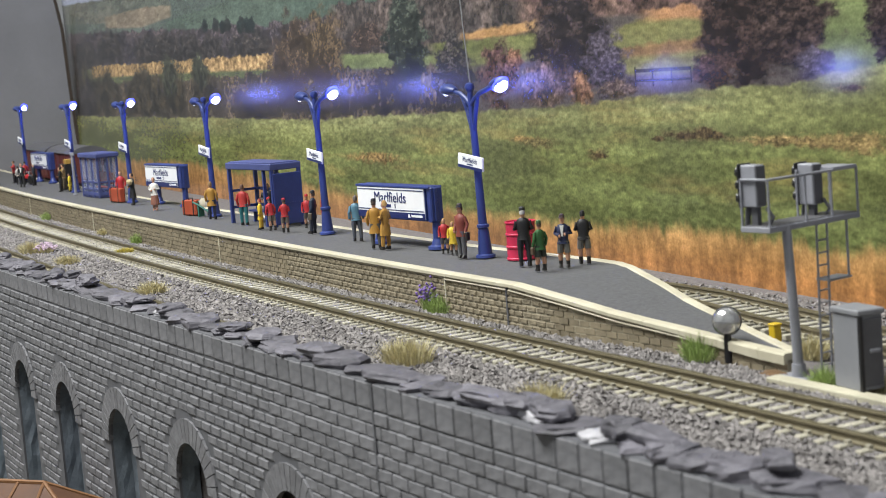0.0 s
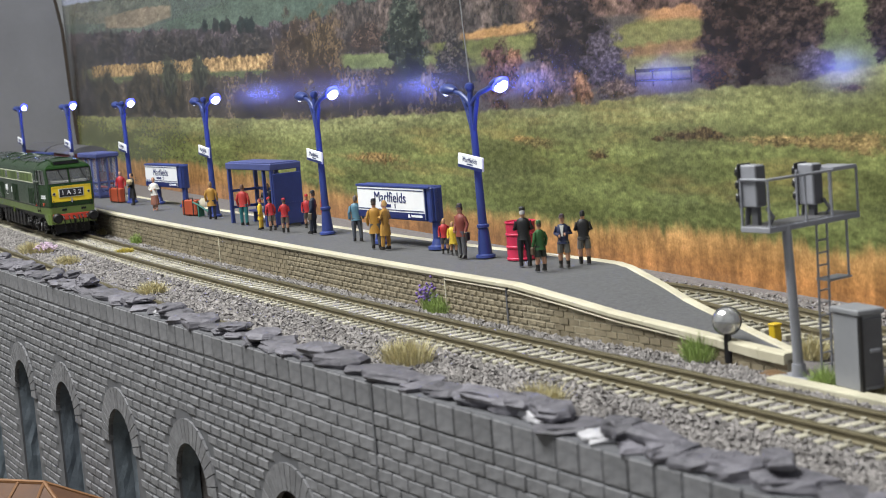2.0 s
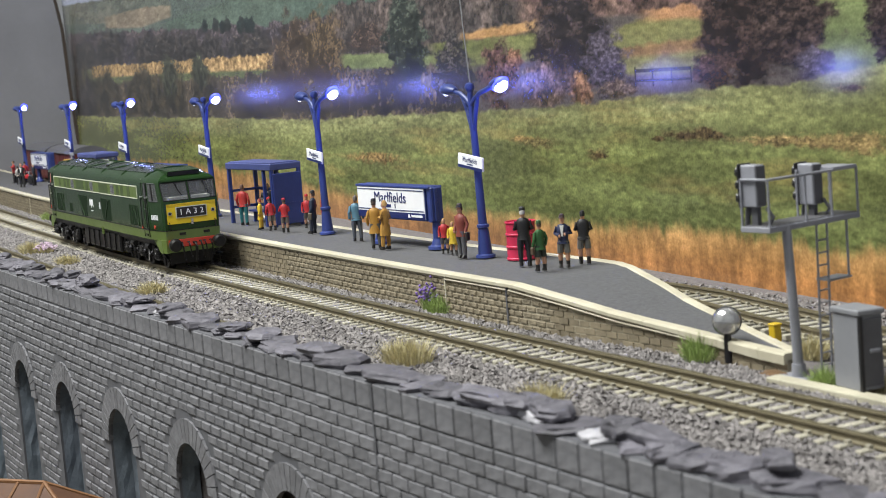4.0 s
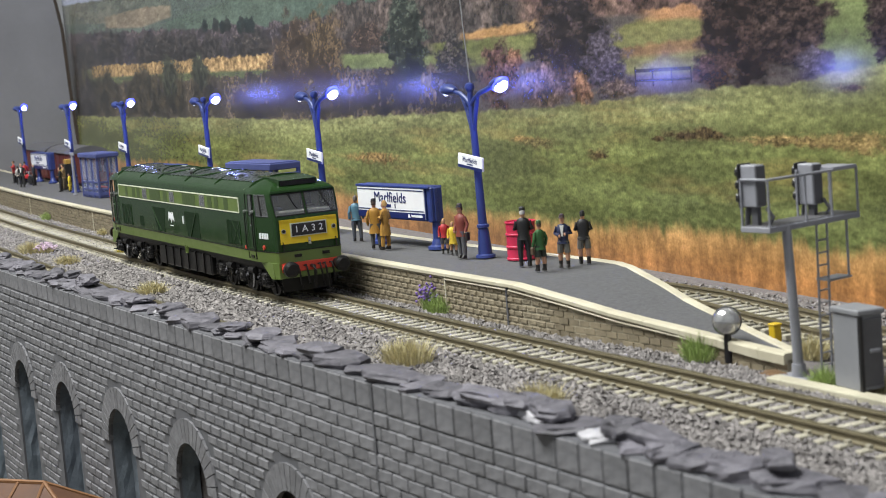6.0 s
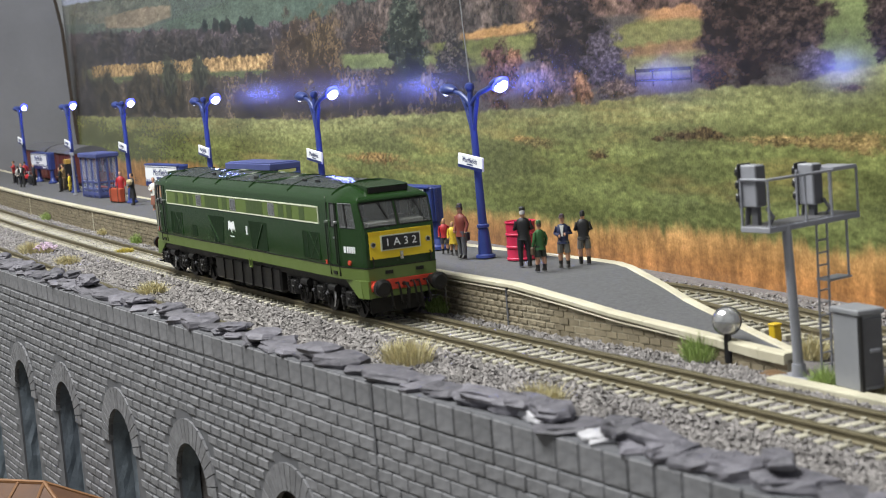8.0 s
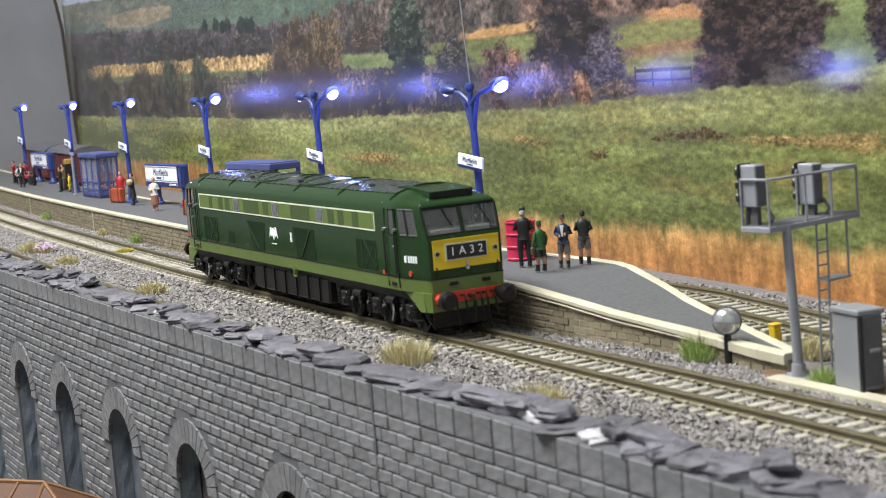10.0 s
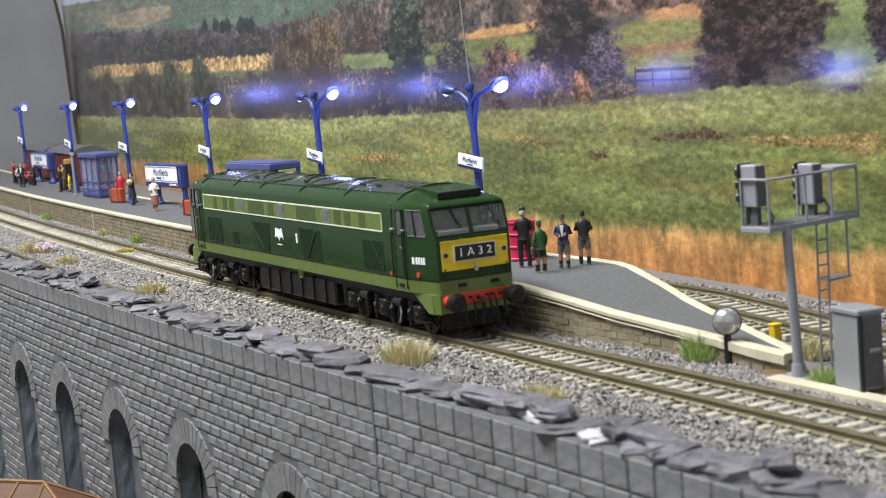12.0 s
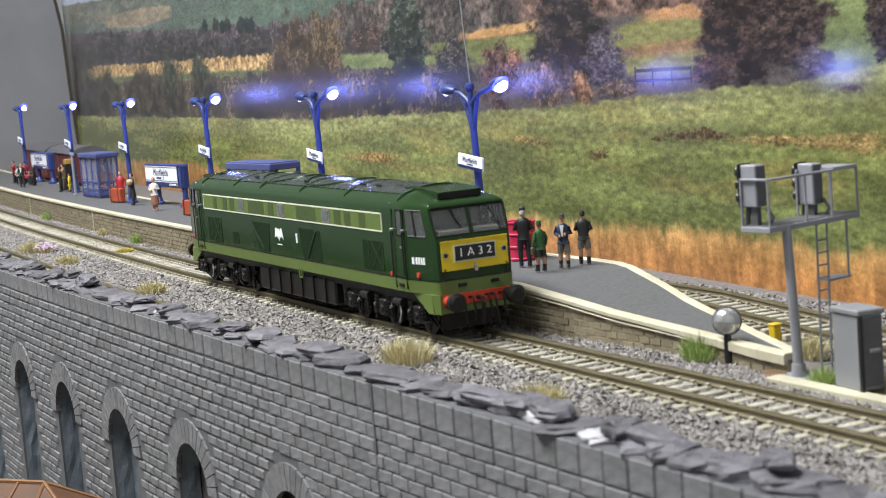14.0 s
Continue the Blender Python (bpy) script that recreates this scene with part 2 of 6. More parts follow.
# ---- the room round the layout ----
def room():
    x0, x1, y0, y1, z0, z1 = -2000, 1150, -1450, 800, -1000, 1420
    for name, b in (("wall_north", (x0, x1, y1, y1 + 100, z0, z1)), ("wall_south", (x0, x1, y0 - 100, y0, z0, z1)),
                    ("wall_west", (x0 - 100, x0, y0 - 100, y1 + 100, z0, z1)), ("wall_east", (x1, x1 + 100, y0 - 100, y1 + 100, z0, z1))):
        tagged(part(name, box(*b), ROOMWALL), "plain grey plastered room wall", "wall", kind="structure")
    tagged(part("floor", box(x0 - 100, x1 + 100, y0 - 100, y1 + 100, z0 - 100, z0), ROOMFLOOR), "dark brown carpeted room floor", "floor", kind="structure")
    tagged(part("ceiling", box(x0 - 100, x1 + 100, y0 - 100, y1 + 100, z1, z1 + 80), ROOMWALL), "plain grey room ceiling", "ceiling", kind="structure")
    f = thing("ceiling_light", -300, -600, 1420, 0, "white fluorescent batten fitting on the ceiling", "ceiling light")
    part("casing", box(-700, 700, -60, 60, -40, 0, 4), WHITE, f)
    t = thing("baseboard", 0, 0, z0, 0, "timber baseboard table carrying the model railway", "table")
    part("tabletop", box(-1425, 640, -420, 330, 858, 871.5, 1), BASEBOARD, t)
    for y in (-400, 300):
        part("side_rail", box(-1425, 640, y, y + 20, 790, 857.5, 1), BASEBOARD, t)
    for x in (-1400, -400, 590):
        for y in (-380, 255):
            part("leg", box(x, x + 45, y, y + 45, 0, 857.5, 2), BASEBOARD, t)


# ---- ground and tracks ----
XL, XR = -1420, 330


def ground():
    b = sweep([(-72, -100), (-72, -5.2), (-66, -4.6), (-30, -4.8), (-20, -4.3), (20, -4.3), (26, -4.7), (78, -4.7), (82, -4.3), (150, -4.3), (330, -3.6), (330, -100)], XL, XR, 60)
    tagged(part("ground", b, BALLAST), "grey ballasted trackbed of the model railway", "ground", kind="structure")
    lower = box(XL, XR + 300, -420, -66, -128, -118)
    tagged(part("lower_ground", lower, EARTH), "dark brown lower baseboard below the wall", "ground", kind="structure")


RAIL_SECTION = [(-1.5, -2.6), (1.5, -2.6), (1.5, -2.3), (0.45, -2.0), (0.45, -1.0), (0.85, -0.7), (0.85, -0.1), (0.7, 0), (-0.7, 0), (-0.85, -0.1), (-0.85, -0.7), (-0.45, -1.0), (-0.45, -2.0), (-1.5, -2.3)]


def track(name, off, x0, x1, label):
    t = thing(name, 0, 0, 0, 0, label, "railway track", "tracks", "")
    for sgn in (-1, 1):
        b = sweep([(o + sgn * 8.95, z) for o, z in RAIL_SECTION], x0, x1, 70, off)
        for f in b.faces:
            f.material_index = 1 if f.calc_center_median().z > -0.08 else 0
        part("rail", b, [RAILSIDE, RAILTOP], t)
    b = box(-1.3, 1.3, -14.5, 14.5, -4.4, -2.5, 0.3)
    for sgn in (-1, 1):
        for k in (-1, 1):
            y = sgn * 8.95 + k * 2.0
            box(-0.7, 0.7, y - 0.6, y + 0.6, -2.6, -1.7, 0, b)
    first = None
    n = int((x1 - x0) / 6.9)
    for i in range(n):
        x = x0 + 3 + i * 6.9
        h = (off(x + 1) - off(x - 1)) / 2
        m = at(x, off(x), 0, math.degrees(math.atan(h)) + random.uniform(-0.5, 0.5))
        if first is None:
            first = part("sleeper", b, SLEEPER, t)
            first.matrix_basis = m
        else:
            share("sleeper", first, t, m)
    return t


def stones():
    """Loose ballast: one heap of small angular stones over all beds."""
    rng = np.random.default_rng(5)
    shapes = []
    for _ in range(6):
        v = rng.normal(size=(6, 3))
        v /= np.linalg.norm(v, axis=1)[:, None]
        base = np.array([(1, 0, 0), (-1, 0, 0), (0, 1, 0), (0, -1, 0), (0, 0, 1), (0, 0, -1)], float) + rng.normal(0, 0.28, (6, 3))
        shapes.append(base)
    tri = np.array([(0, 2, 4), (2, 1, 4), (1, 3, 4), (3, 0, 4), (2, 0, 5), (1, 2, 5), (3, 1, 5), (0, 3, 5)])
    n = 125000
    x = XR - 160 - (XR - 160 - XL) * rng.random(n) ** 1.45 + 150
    off = np.where(rng.random(n) < 0.86, rng.uniform(-72, 34, n), rng.uniform(78, 128, n))
    keep = (x < XR)
    x, off = x[keep], off[keep]
    n = len(x)
    r = rng.uniform(0.45, 1.1, n)
    main = np.abs(off) < 15
    second = np.abs(off + 60.5) < 15
    sd = np.array([abs(o - side_off(q)) < 15 for q, o in zip(x, off)])
    z = np.where(main | second | sd, -3.45, np.where(np.abs(off) < 22, -3.6, -4.1)) + rng.uniform(-0.35, 0.45, n)
    cx = x - off * CURVE * x
    cy = 0.5 * CURVE * x * x + off
    pts = np.empty((n, 6, 3))
    ang = rng.uniform(0, 6.283, n)
    for k in range(6):
        s = np.arange(n) % 6 == k
        p0 = shapes[k][None] * r[s][:, None, None] * rng.uniform(0.7, 1.2, (s.sum(), 1, 3))
        c, sn = np.cos(ang[s])[:, None], np.sin(ang[s])[:, None]
        pts[s, :, 0] = p0[..., 0] * c - p0[..., 1] * sn
        pts[s, :, 1] = p0[..., 0] * sn + p0[..., 1] * c
        pts[s, :, 2] = p0[..., 2] * 0.8
    pts += np.stack([cx, cy, z], 1)[:, None, :]
    faces = (tri[None] + 6 * np.arange(n)[:, None, None]).reshape(-1, 3)
    me = bpy.data.meshes.new("ballast")
    me.from_pydata((pts.reshape(-1, 3) * MM).tolist(), [], faces.tolist())
    me.materials.append(STONE)
    tagged(new("ballast", me), "loose grey and mauve granite ballast chippings", "ballast", kind="stuff")


# ---- the platform ----
FRONT, BACK, TOP = 26.4, 78.5, 12.3
RAMP0, RAMP1 = -30.0, 107.0
SLOPE = ((RAMP0, 3, 29, 57, 90, RAMP1), (TOP, 9.6, 6.6, 5.0, 2.9, 2.1))


def ramp_z(x):
    return float(np.interp(x, *SLOPE))


def front_off(x):
    """The front edge leaves the track along the ramp."""
    return float(np.interp(x, (RAMP0, 3, 29, 57, 90, RAMP1), (FRONT, 28.3, 31.2, 33.2, 34.8, 35.8)))


def back_off(x):
    return float(np.interp(x, (-150, -48, RAMP1), (BACK, 83.0, 42.0)))


def platform():
    p = thing("platform", 0, 0, 0, 0, "island platform with tarmac top, cream coping and brick face", "platform", "", "structure")
    xs = [XL + i * 30 for i in range(int((RAMP0 - XL) / 30) + 1)] + [-150.0, -48.0, RAMP0] + [RAMP0 + (RAMP1 - RAMP0) * i / 12 for i in range(1, 13)]
    xs = sorted(set(xs))
    b = bmesh.new()
    rows = []
    for x in xs:
        f, k, z = front_off(x) + 3.0, max(back_off(x) - 2.5, front_off(x) + 3.4), ramp_z(x)
        rows.append([b.verts.new(on_plan(x, o, q)) for o, q in ((f, z - 0.5), (k, z - 0.5), (k, -8), (f, -8))])
    for r0, r1 in zip(rows, rows[1:]):
        for j in range(4):
            b.faces.new((r0[j], r0[(j + 1) % 4], r1[(j + 1) % 4], r1[j]))
    b.faces.new(rows[0]), b.faces.new(rows[-1])
    part("surface", b, TARMAC, p)
    # front and back facing cores
    for o0, o1, nm in ((0.48, 3.0, "face"), (-3.0, -0.48, "rear_face")):
        b = bmesh.new()
        rows = []
        for x in xs:
            c = front_off(x) if nm == "face" else max(back_off(x), front_off(x) + 6.4)
            rows.append([b.verts.new(on_plan(x, o + c, q)) for o, q in ((o0, ramp_z(x) - 2.0), (o1, ramp_z(x) - 2.0), (o1, -8), (o0, -8))])
        for r0, r1 in zip(rows, rows[1:]):
            for j in range(4):
                b.faces.new((r0[j], r0[(j + 1) % 4], r1[(j + 1) % 4], r1[j]))
        b.faces.new(rows[0]), b.faces.new(rows[-1])
        part(nm, b, MORTAR, p)
    # coping stones, edge to edge, on both sides, deeper towards the ramp's foot
    deep = lambda q: float(np.interp(q, (50, 90), (1.6, 3.2)))
    for side in (0, 1):
        x = XL
        while x < RAMP1 - 1:
            step = 33.0 if x < -140 else 18.0
            x1 = min(x + step - 0.15, RAMP1)
            if x < RAMP0 < x1:
                x1 = RAMP0
            b = bmesh.new()
            v = []
            for q in (x, x1):
                if side == 0:
                    o0, o1 = front_off(q) - 0.8, front_off(q) + 3.4
                else:
                    o1 = max(back_off(q), front_off(q) + 4.0)
                    o0 = o1 - 3.4
                z = ramp_z(q)
                v.append([b.verts.new(on_plan(q, o, h)) for o, h in ((o0, z - deep(q)), (o0, z - 0.5), (o0 + 0.5, z), (o1 - 0.3, z), (o1, z - 0.3), (o1, z - deep(q)))])
            for j in range(6):
                b.faces.new((v[0][j], v[0][(j + 1) % 6], v[1][(j + 1) % 6], v[1][j]))
            b.faces.new(v[0]), b.faces.new(v[1])
            part("coping_stone", b, COPING, p)
            x = x1 + 0.15 if x1 != RAMP0 else RAMP0
    # upright joint strips between the face's mouldings, and a pale line under the coping on the ramp
    for x in (-868, -634, -352, -84, -36):
        q = on_plan(x, FRONT - 0.35)
        part("joint_strip", box(q.x - 0.45, q.x + 0.45, q.y, q.y + 1.6, -4.5, ramp_z(x) - 1.6), COPING if x != -36 else JOINT, p)
    for x0_, x1_ in ((-84, -36), (-34, 3), (3, 29), (29, 57), (57, 80)):
        a_, b_ = on_plan(x0_, front_off(x0_) - 0.45, ramp_z(x0_) - 2.7), on_plan(x1_, front_off(x1_) - 0.45, ramp_z(x1_) - 2.7)
        part("pale_line", cyl(a_, b_, 0.28, 0.28, 6), COPING, p)
    # bricks of the front face
    ch, bl = 2.35, 5.6
    one = box(0, bl - 0.6, 0, 1.3, 0, ch - 0.52, 0.25)
    proto = None
    vs, fs = [], []
    for row in range(6):
        z = -4.2 + row * ch
        x = XL + (row % 2) * bl / 2
        while x < RAMP1 - 8:
            if z + ch < ramp_z(x + bl) - 1.7:
                near = -255 < x < -10
                m = at(x, front_off(x + bl / 2) + random.uniform(-0.15, 0.12), z, math.degrees(math.atan((front_off(x + bl) - front_off(x)) / bl)))
                if near:
                    if proto is None:
                        proto = part("brick", one, BRICK, p)
                        proto.matrix_basis = m
                    else:
                        share("brick", proto, p, m)
                else:
                    k = len(vs)
                    for q in ((0, 0, 0), (bl - 0.5, 0, 0), (bl - 0.5, 0, ch - 0.45), (0, 0, ch - 0.45), (0, 1.3, 0), (bl - 0.5, 1.3, 0), (bl - 0.5, 1.3, ch - 0.45), (0, 1.3, ch - 0.45)):
                        vs.append(m @ (Vector(q) * MM))
                    fs += [(k, k + 1, k + 2, k + 3), (k, k + 4, k + 5, k + 1), (k + 3, k + 2, k + 6, k + 7), (k, k + 3, k + 7, k + 4), (k + 1, k + 5, k + 6, k + 2)]
            x += bl
    me = bpy.data.meshes.new("brickwork")
    me.from_pydata(vs, [], fs)
    me.materials.append(BRICK_I)
    ob = new("brickwork", me)
    ob.parent = p
    tagged(ob, kind="stuff")
    return p


# ---- the blue-grey retaining wall before the camera ----
WTOP = 6.2
ARCHES = [-416.0, -333.0, -254.0, -171.5, -87.5, 3.0]
ARCH_R, ARCH_Z = 16.8, -53.2


def wall_off(x):
    """The wall runs straight and closes slowly on the tracks."""
    return -77.0 + 0.027 * (x - 61)


def wall_at(x, d, z):
    return at(x, wall_off(x) + d, z, 1.55)


def retaining_wall():
    w = thing("retaining_wall", 0, 0, 0, 0, "blue-grey moulded stone retaining wall with round arches", "wall", "", "structure")
    # core in upright slices, open where the arches are
    b = bmesh.new()
    x0, x1, n = -560.0, 330.0, 178
    pts = []
    for i in range(n + 1):
        x = x0 + (x1 - x0) * i / n
        lo = -126.0
        for a in ARCHES:
            if abs(x - a) < ARCH_R:
                lo = ARCH_Z + math.sqrt(ARCH_R ** 2 - (x - a) ** 2)
        pts.append((x, lo))
    for a in ARCHES:
        for s in (-1, 1):
            pts += [(a + s * ARCH_R * 0.9999, ARCH_Z), (a + s * ARCH_R * 1.0001, -126.0)]
    pts.sort()
    rows = [[b.verts.new(on_plan(x, wall_off(x) + o, z)) for o, z in ((0.40, WTOP), (5.0, WTOP), (5.0, -8), (1.5, -8), (1.5, lo), (0.40, lo))] for x, lo in pts]
    for r0, r1 in zip(rows, rows[1:]):
        for j in range(6):
            b.faces.new((r0[j], r0[(j + 1) % 6], r1[(j + 1) % 6], r1[j]))
    b.faces.new(rows[0]), b.faces.new(rows[-1])
    part("core", b, JOINT, w)
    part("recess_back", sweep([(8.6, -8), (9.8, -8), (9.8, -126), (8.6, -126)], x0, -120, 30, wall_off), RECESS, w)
    # each arch is a niche with rough, wavering sides
    for a in ARCHES[:-1]:
        arc = [(math.pi * i / 14) for i in range(15)]
        low = [-126.0 + (ARCH_Z + 126.0) * i / 12 for i in range(12)]
        side_pts = lambda r: [(a - r, z) for z in low] + [(a - r * math.cos(t), ARCH_Z + r * math.sin(t)) for t in arc] + [(a + r, z) for z in low[::-1]]
        bb = bmesh.new()
        rings = []
        for r, d, rough in ((ARCH_R, 1.4, 0.0), (ARCH_R, 4.0, 0.5), (ARCH_R, 6.5, 0.7), (ARCH_R, 8.7, 0.4), (ARCH_R + 1.6, 8.7, 0.0), (ARCH_R + 1.6, 1.4, 0.0)):
            ring = []
            for x, z in side_pts(r):
                x += rough * 1.6 * noise.noise(Vector((a, d * 0.4, z * 0.22)))
                ring.append(bb.verts.new(on_plan(x, wall_off(x) + d, z)))
            rings.append(ring)
        for r0, r1 in zip(rings, rings[1:] + rings[:1]):
            for j in range(len(r0) - 1):
                bb.faces.new((r0[j], r0[j + 1], r1[j + 1], r1[j]))
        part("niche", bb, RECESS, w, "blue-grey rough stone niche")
    # voussoirs round each arch
    for a in ARCHES:
        k = 17
        for i in range(k):
            t0, t1 = math.pi * (i + 0.05) / k, math.pi * (i + 0.95) / k
            o = [(a + r * math.cos(t), ARCH_Z + r * math.sin(t)) for r, t in ((ARCH_R - 0.6, t0), (ARCH_R + 8.4, t0), (ARCH_R + 8.4, t1), (ARCH_R - 0.6, t1))]
            bb = bmesh.new()
            f = [bb.verts.new(on_plan(x, wall_off(x) - 0.5, z)) for x, z in o]
            g = [bb.verts.new(on_plan(x, wall_off(x) + 1.5, z)) for x, z in o]
            for j in range(4):
                bb.faces.new((f[j], f[(j + 1) % 4], g[(j + 1) % 4], g[j]))
            bb.faces.new(f), bb.faces.new(g)
            part("voussoir", bb, BLOCK, w)
    # coursed blocks
    ch, bl = 4.0, 9.2
    proto = None
    vs, fs = [], []
    rng = random.Random(4)
    one = box(0, bl - 0.14, 0, 1.6, 0, ch - 0.14, 0.4)
    tall = box(0, bl - 0.4, 0, 2.0, 0, 7.4, 0.3)
    tproto = None
    x = x0
    while x < x1:
        if x < x1 - 1:
            m = wall_at(x, rng.uniform(-0.1, 0.15), WTOP - 7.6)
            if tproto is None:
                tproto = part("top_block", tall, BLOCK, w)
                tproto.matrix_basis = m
            else:
                share("top_block", tproto, w, m)
        x += bl
    for row in range(29):
        z = WTOP - 7.9 - (row + 1) * ch
        x = x0 + (row % 2) * bl / 2
        while x < x1:
            cx, cz = x + bl / 2, z + ch / 2
            ok = True
            for a in ARCHES:
                d = math.hypot(cx - a, cz - ARCH_Z)
                if (cz > ARCH_Z - 2 and d < ARCH_R + 8.4 + 1.6) or (cz <= ARCH_Z - 2 and abs(cx - a) < ARCH_R + bl / 2):
                    ok = False
            if ok:
                m = wall_at(x, rng.uniform(-0.2, 0.2), z)
                if -10 < x < 215 and row < 12:
                    if proto is None:
                        proto = part("stone_block", one, BLOCK, w)
                        proto.matrix_basis = m
                    else:
                        share("stone_block", proto, w, m)
                else:
                    k = len(vs)
                    L, T, e = bl - 0.34, ch - 0.36, 0.6
                    for q in ((0, e, 0), (L, e, 0), (L, e, T), (0, e, T), (e, 0, e), (L - e, 0, e), (L - e, 0, T - e), (e, 0, T - e), (0, 1.4, 0), (L, 1.4, 0), (L, 1.4, T), (0, 1.4, T)):
                        vs.append(m @ (Vector(q) * MM))
                    fs += [(k + 4, k + 5, k + 6, k + 7), (k, k + 1, k + 5, k + 4), (k + 1, k + 2, k + 6, k + 5), (k + 2, k + 3, k + 7, k + 6), (k + 3, k, k + 4, k + 7),
                           (k, k + 8, k + 9, k + 1), (k + 3, k + 2, k + 10, k + 11), (k, k + 3, k + 11, k + 8), (k + 1, k + 9, k + 10, k + 2)]
            x += bl
    me = bpy.data.meshes.new("blockwork")
    me.from_pydata(vs, [], fs)
    me.materials.append(BLOCK_I)
    ob = new("blockwork", me)
    ob.parent = w
    tagged(ob, kind="stuff")
    # the upright seam between two mouldings
    q = on_plan(66.3, wall_off(66.3) - 0.25)
    part("seam", box(q.x - 0.5, q.x + 0.5, q.y, q.y + 3, -126, WTOP), JOINT, w)


def slates():
    """Broken slates laid along the wall's top, rough and overlapping."""
    rng = random.Random(23)
    x = -560.0
    while x < 322:
        L = rng.uniform(11, 24)
        for layer in (0, 1, 2):
            if layer and rng.random() < (0.68 if layer == 1 else 0.96):
                continue
            l, d, h = L * rng.uniform(0.85, 1.2), rng.uniform(10, 14.5) - 2.5 * layer, rng.uniform(1.5, 3.3)
            k = rng.randint(8, 12)
            flat = []
            for j in range(k):
                a = 2 * math.pi * (j + rng.uniform(-0.35, 0.35)) / k
                c, s = math.cos(a), math.sin(a)
                f = 1 / max(abs(c), abs(s)) ** 0.7
                flat.append((l / 2 * c * f * rng.uniform(0.72, 1.1), d / 2 * s * f * rng.uniform(0.72, 1.1)))
            b = bmesh.new()
            tip = rng.uniform(-0.12, 0.12)
            levels = []
            for g, z, jit in ((0.96, 0.0, 0.3), (1.03, 0.4, 0.7), (0.99, 0.72, 0.6), (0.90, 0.98, 0.7), (0.5, 1.12, 1.2)):
                levels.append([b.verts.new((px * g + rng.uniform(-jit, jit), py * g + rng.uniform(-jit, jit), h * z + (rng.uniform(-0.3, 0.3) + tip * px * 0.3 if z > 0.5 else 0))) for px, py in flat])
            for r0, r1 in zip(levels, levels[1:]):
                for j in range(k):
                    b.faces.new((r0[j], r0[(j + 1) % k], r1[(j + 1) % k], r1[j]))
            b.faces.new(levels[0][::-1])
            top = b.verts.new((rng.uniform(-1, 1), rng.uniform(-1, 1), h * 1.1 + rng.uniform(-0.3, 0.3)))
            for j in range(k):
                b.faces.new((levels[-1][j], levels[-1][(j + 1) % k], top))
            pale = rng.random() < 0.025
            s = part("slate", b, PALESLATE if pale else SLATE)
            xq = x + L / 2 + 6 * layer
            q = on_plan(xq, wall_off(xq) + 6.5 + rng.uniform(-0.8, 1.6))
            s.matrix_world = pose(q.x * MM, q.y * MM, (WTOP + 0.05 + layer * 2.1) * MM, rng.uniform(-3, 4), rng.uniform(-2, 5), rng.uniform(-30, 30))
            tagged(s, "pale grey broken slate with a chalky face" if pale else "broken dark grey slate lying on the wall top", "slate", "slates along the wall")
        x += L * 0.8


# ---- the printed backscene: a photograph of fields and hedges, painted by rule on the sheet ----
def scene_y(x):
    return 134.6 - 0.0774 * x


def lattice(x, z, seed):
    """Smooth value noise of unit cell size, 0 to 1."""
    xi, zi = np.floor(x).astype(np.int64), np.floor(z).astype(np.int64)
    fx, fz = x - xi, z - zi
    fx, fz = fx * fx * (3 - 2 * fx), fz * fz * (3 - 2 * fz)

    def h(a, c):
        n = (a * 374761393 + c * 668265263 + seed * 974634777) & 0xFFFFFFFF
        n = ((n ^ (n >> 13)) * 1274126177) & 0xFFFFFFFF
        return ((n ^ (n >> 16)) & 0xFFFF) / 65535.0
    return (h(xi, zi) * (1 - fx) + h(xi + 1, zi) * fx) * (1 - fz) + (h(xi, zi + 1) * (1 - fx) + h(xi + 1, zi + 1) * fx) * fz


def clouds(x, z, size, seed, octaves=4):
    t, amp, tot = 0.0, 1.0, 0.0
    for i in range(octaves):
        t = t + amp * lattice(x / size * 2 ** i, z / size * 2 ** i, seed + i)
        tot += amp
        amp *= 0.62
    return t / tot


def step(a, b, v):
    t = np.clip((v - a) / (b - a), 0, 1)
    return t * t * (3 - 2 * t)


WIDE = 0.42  # noise is stretched along the sheet to look even from the camera


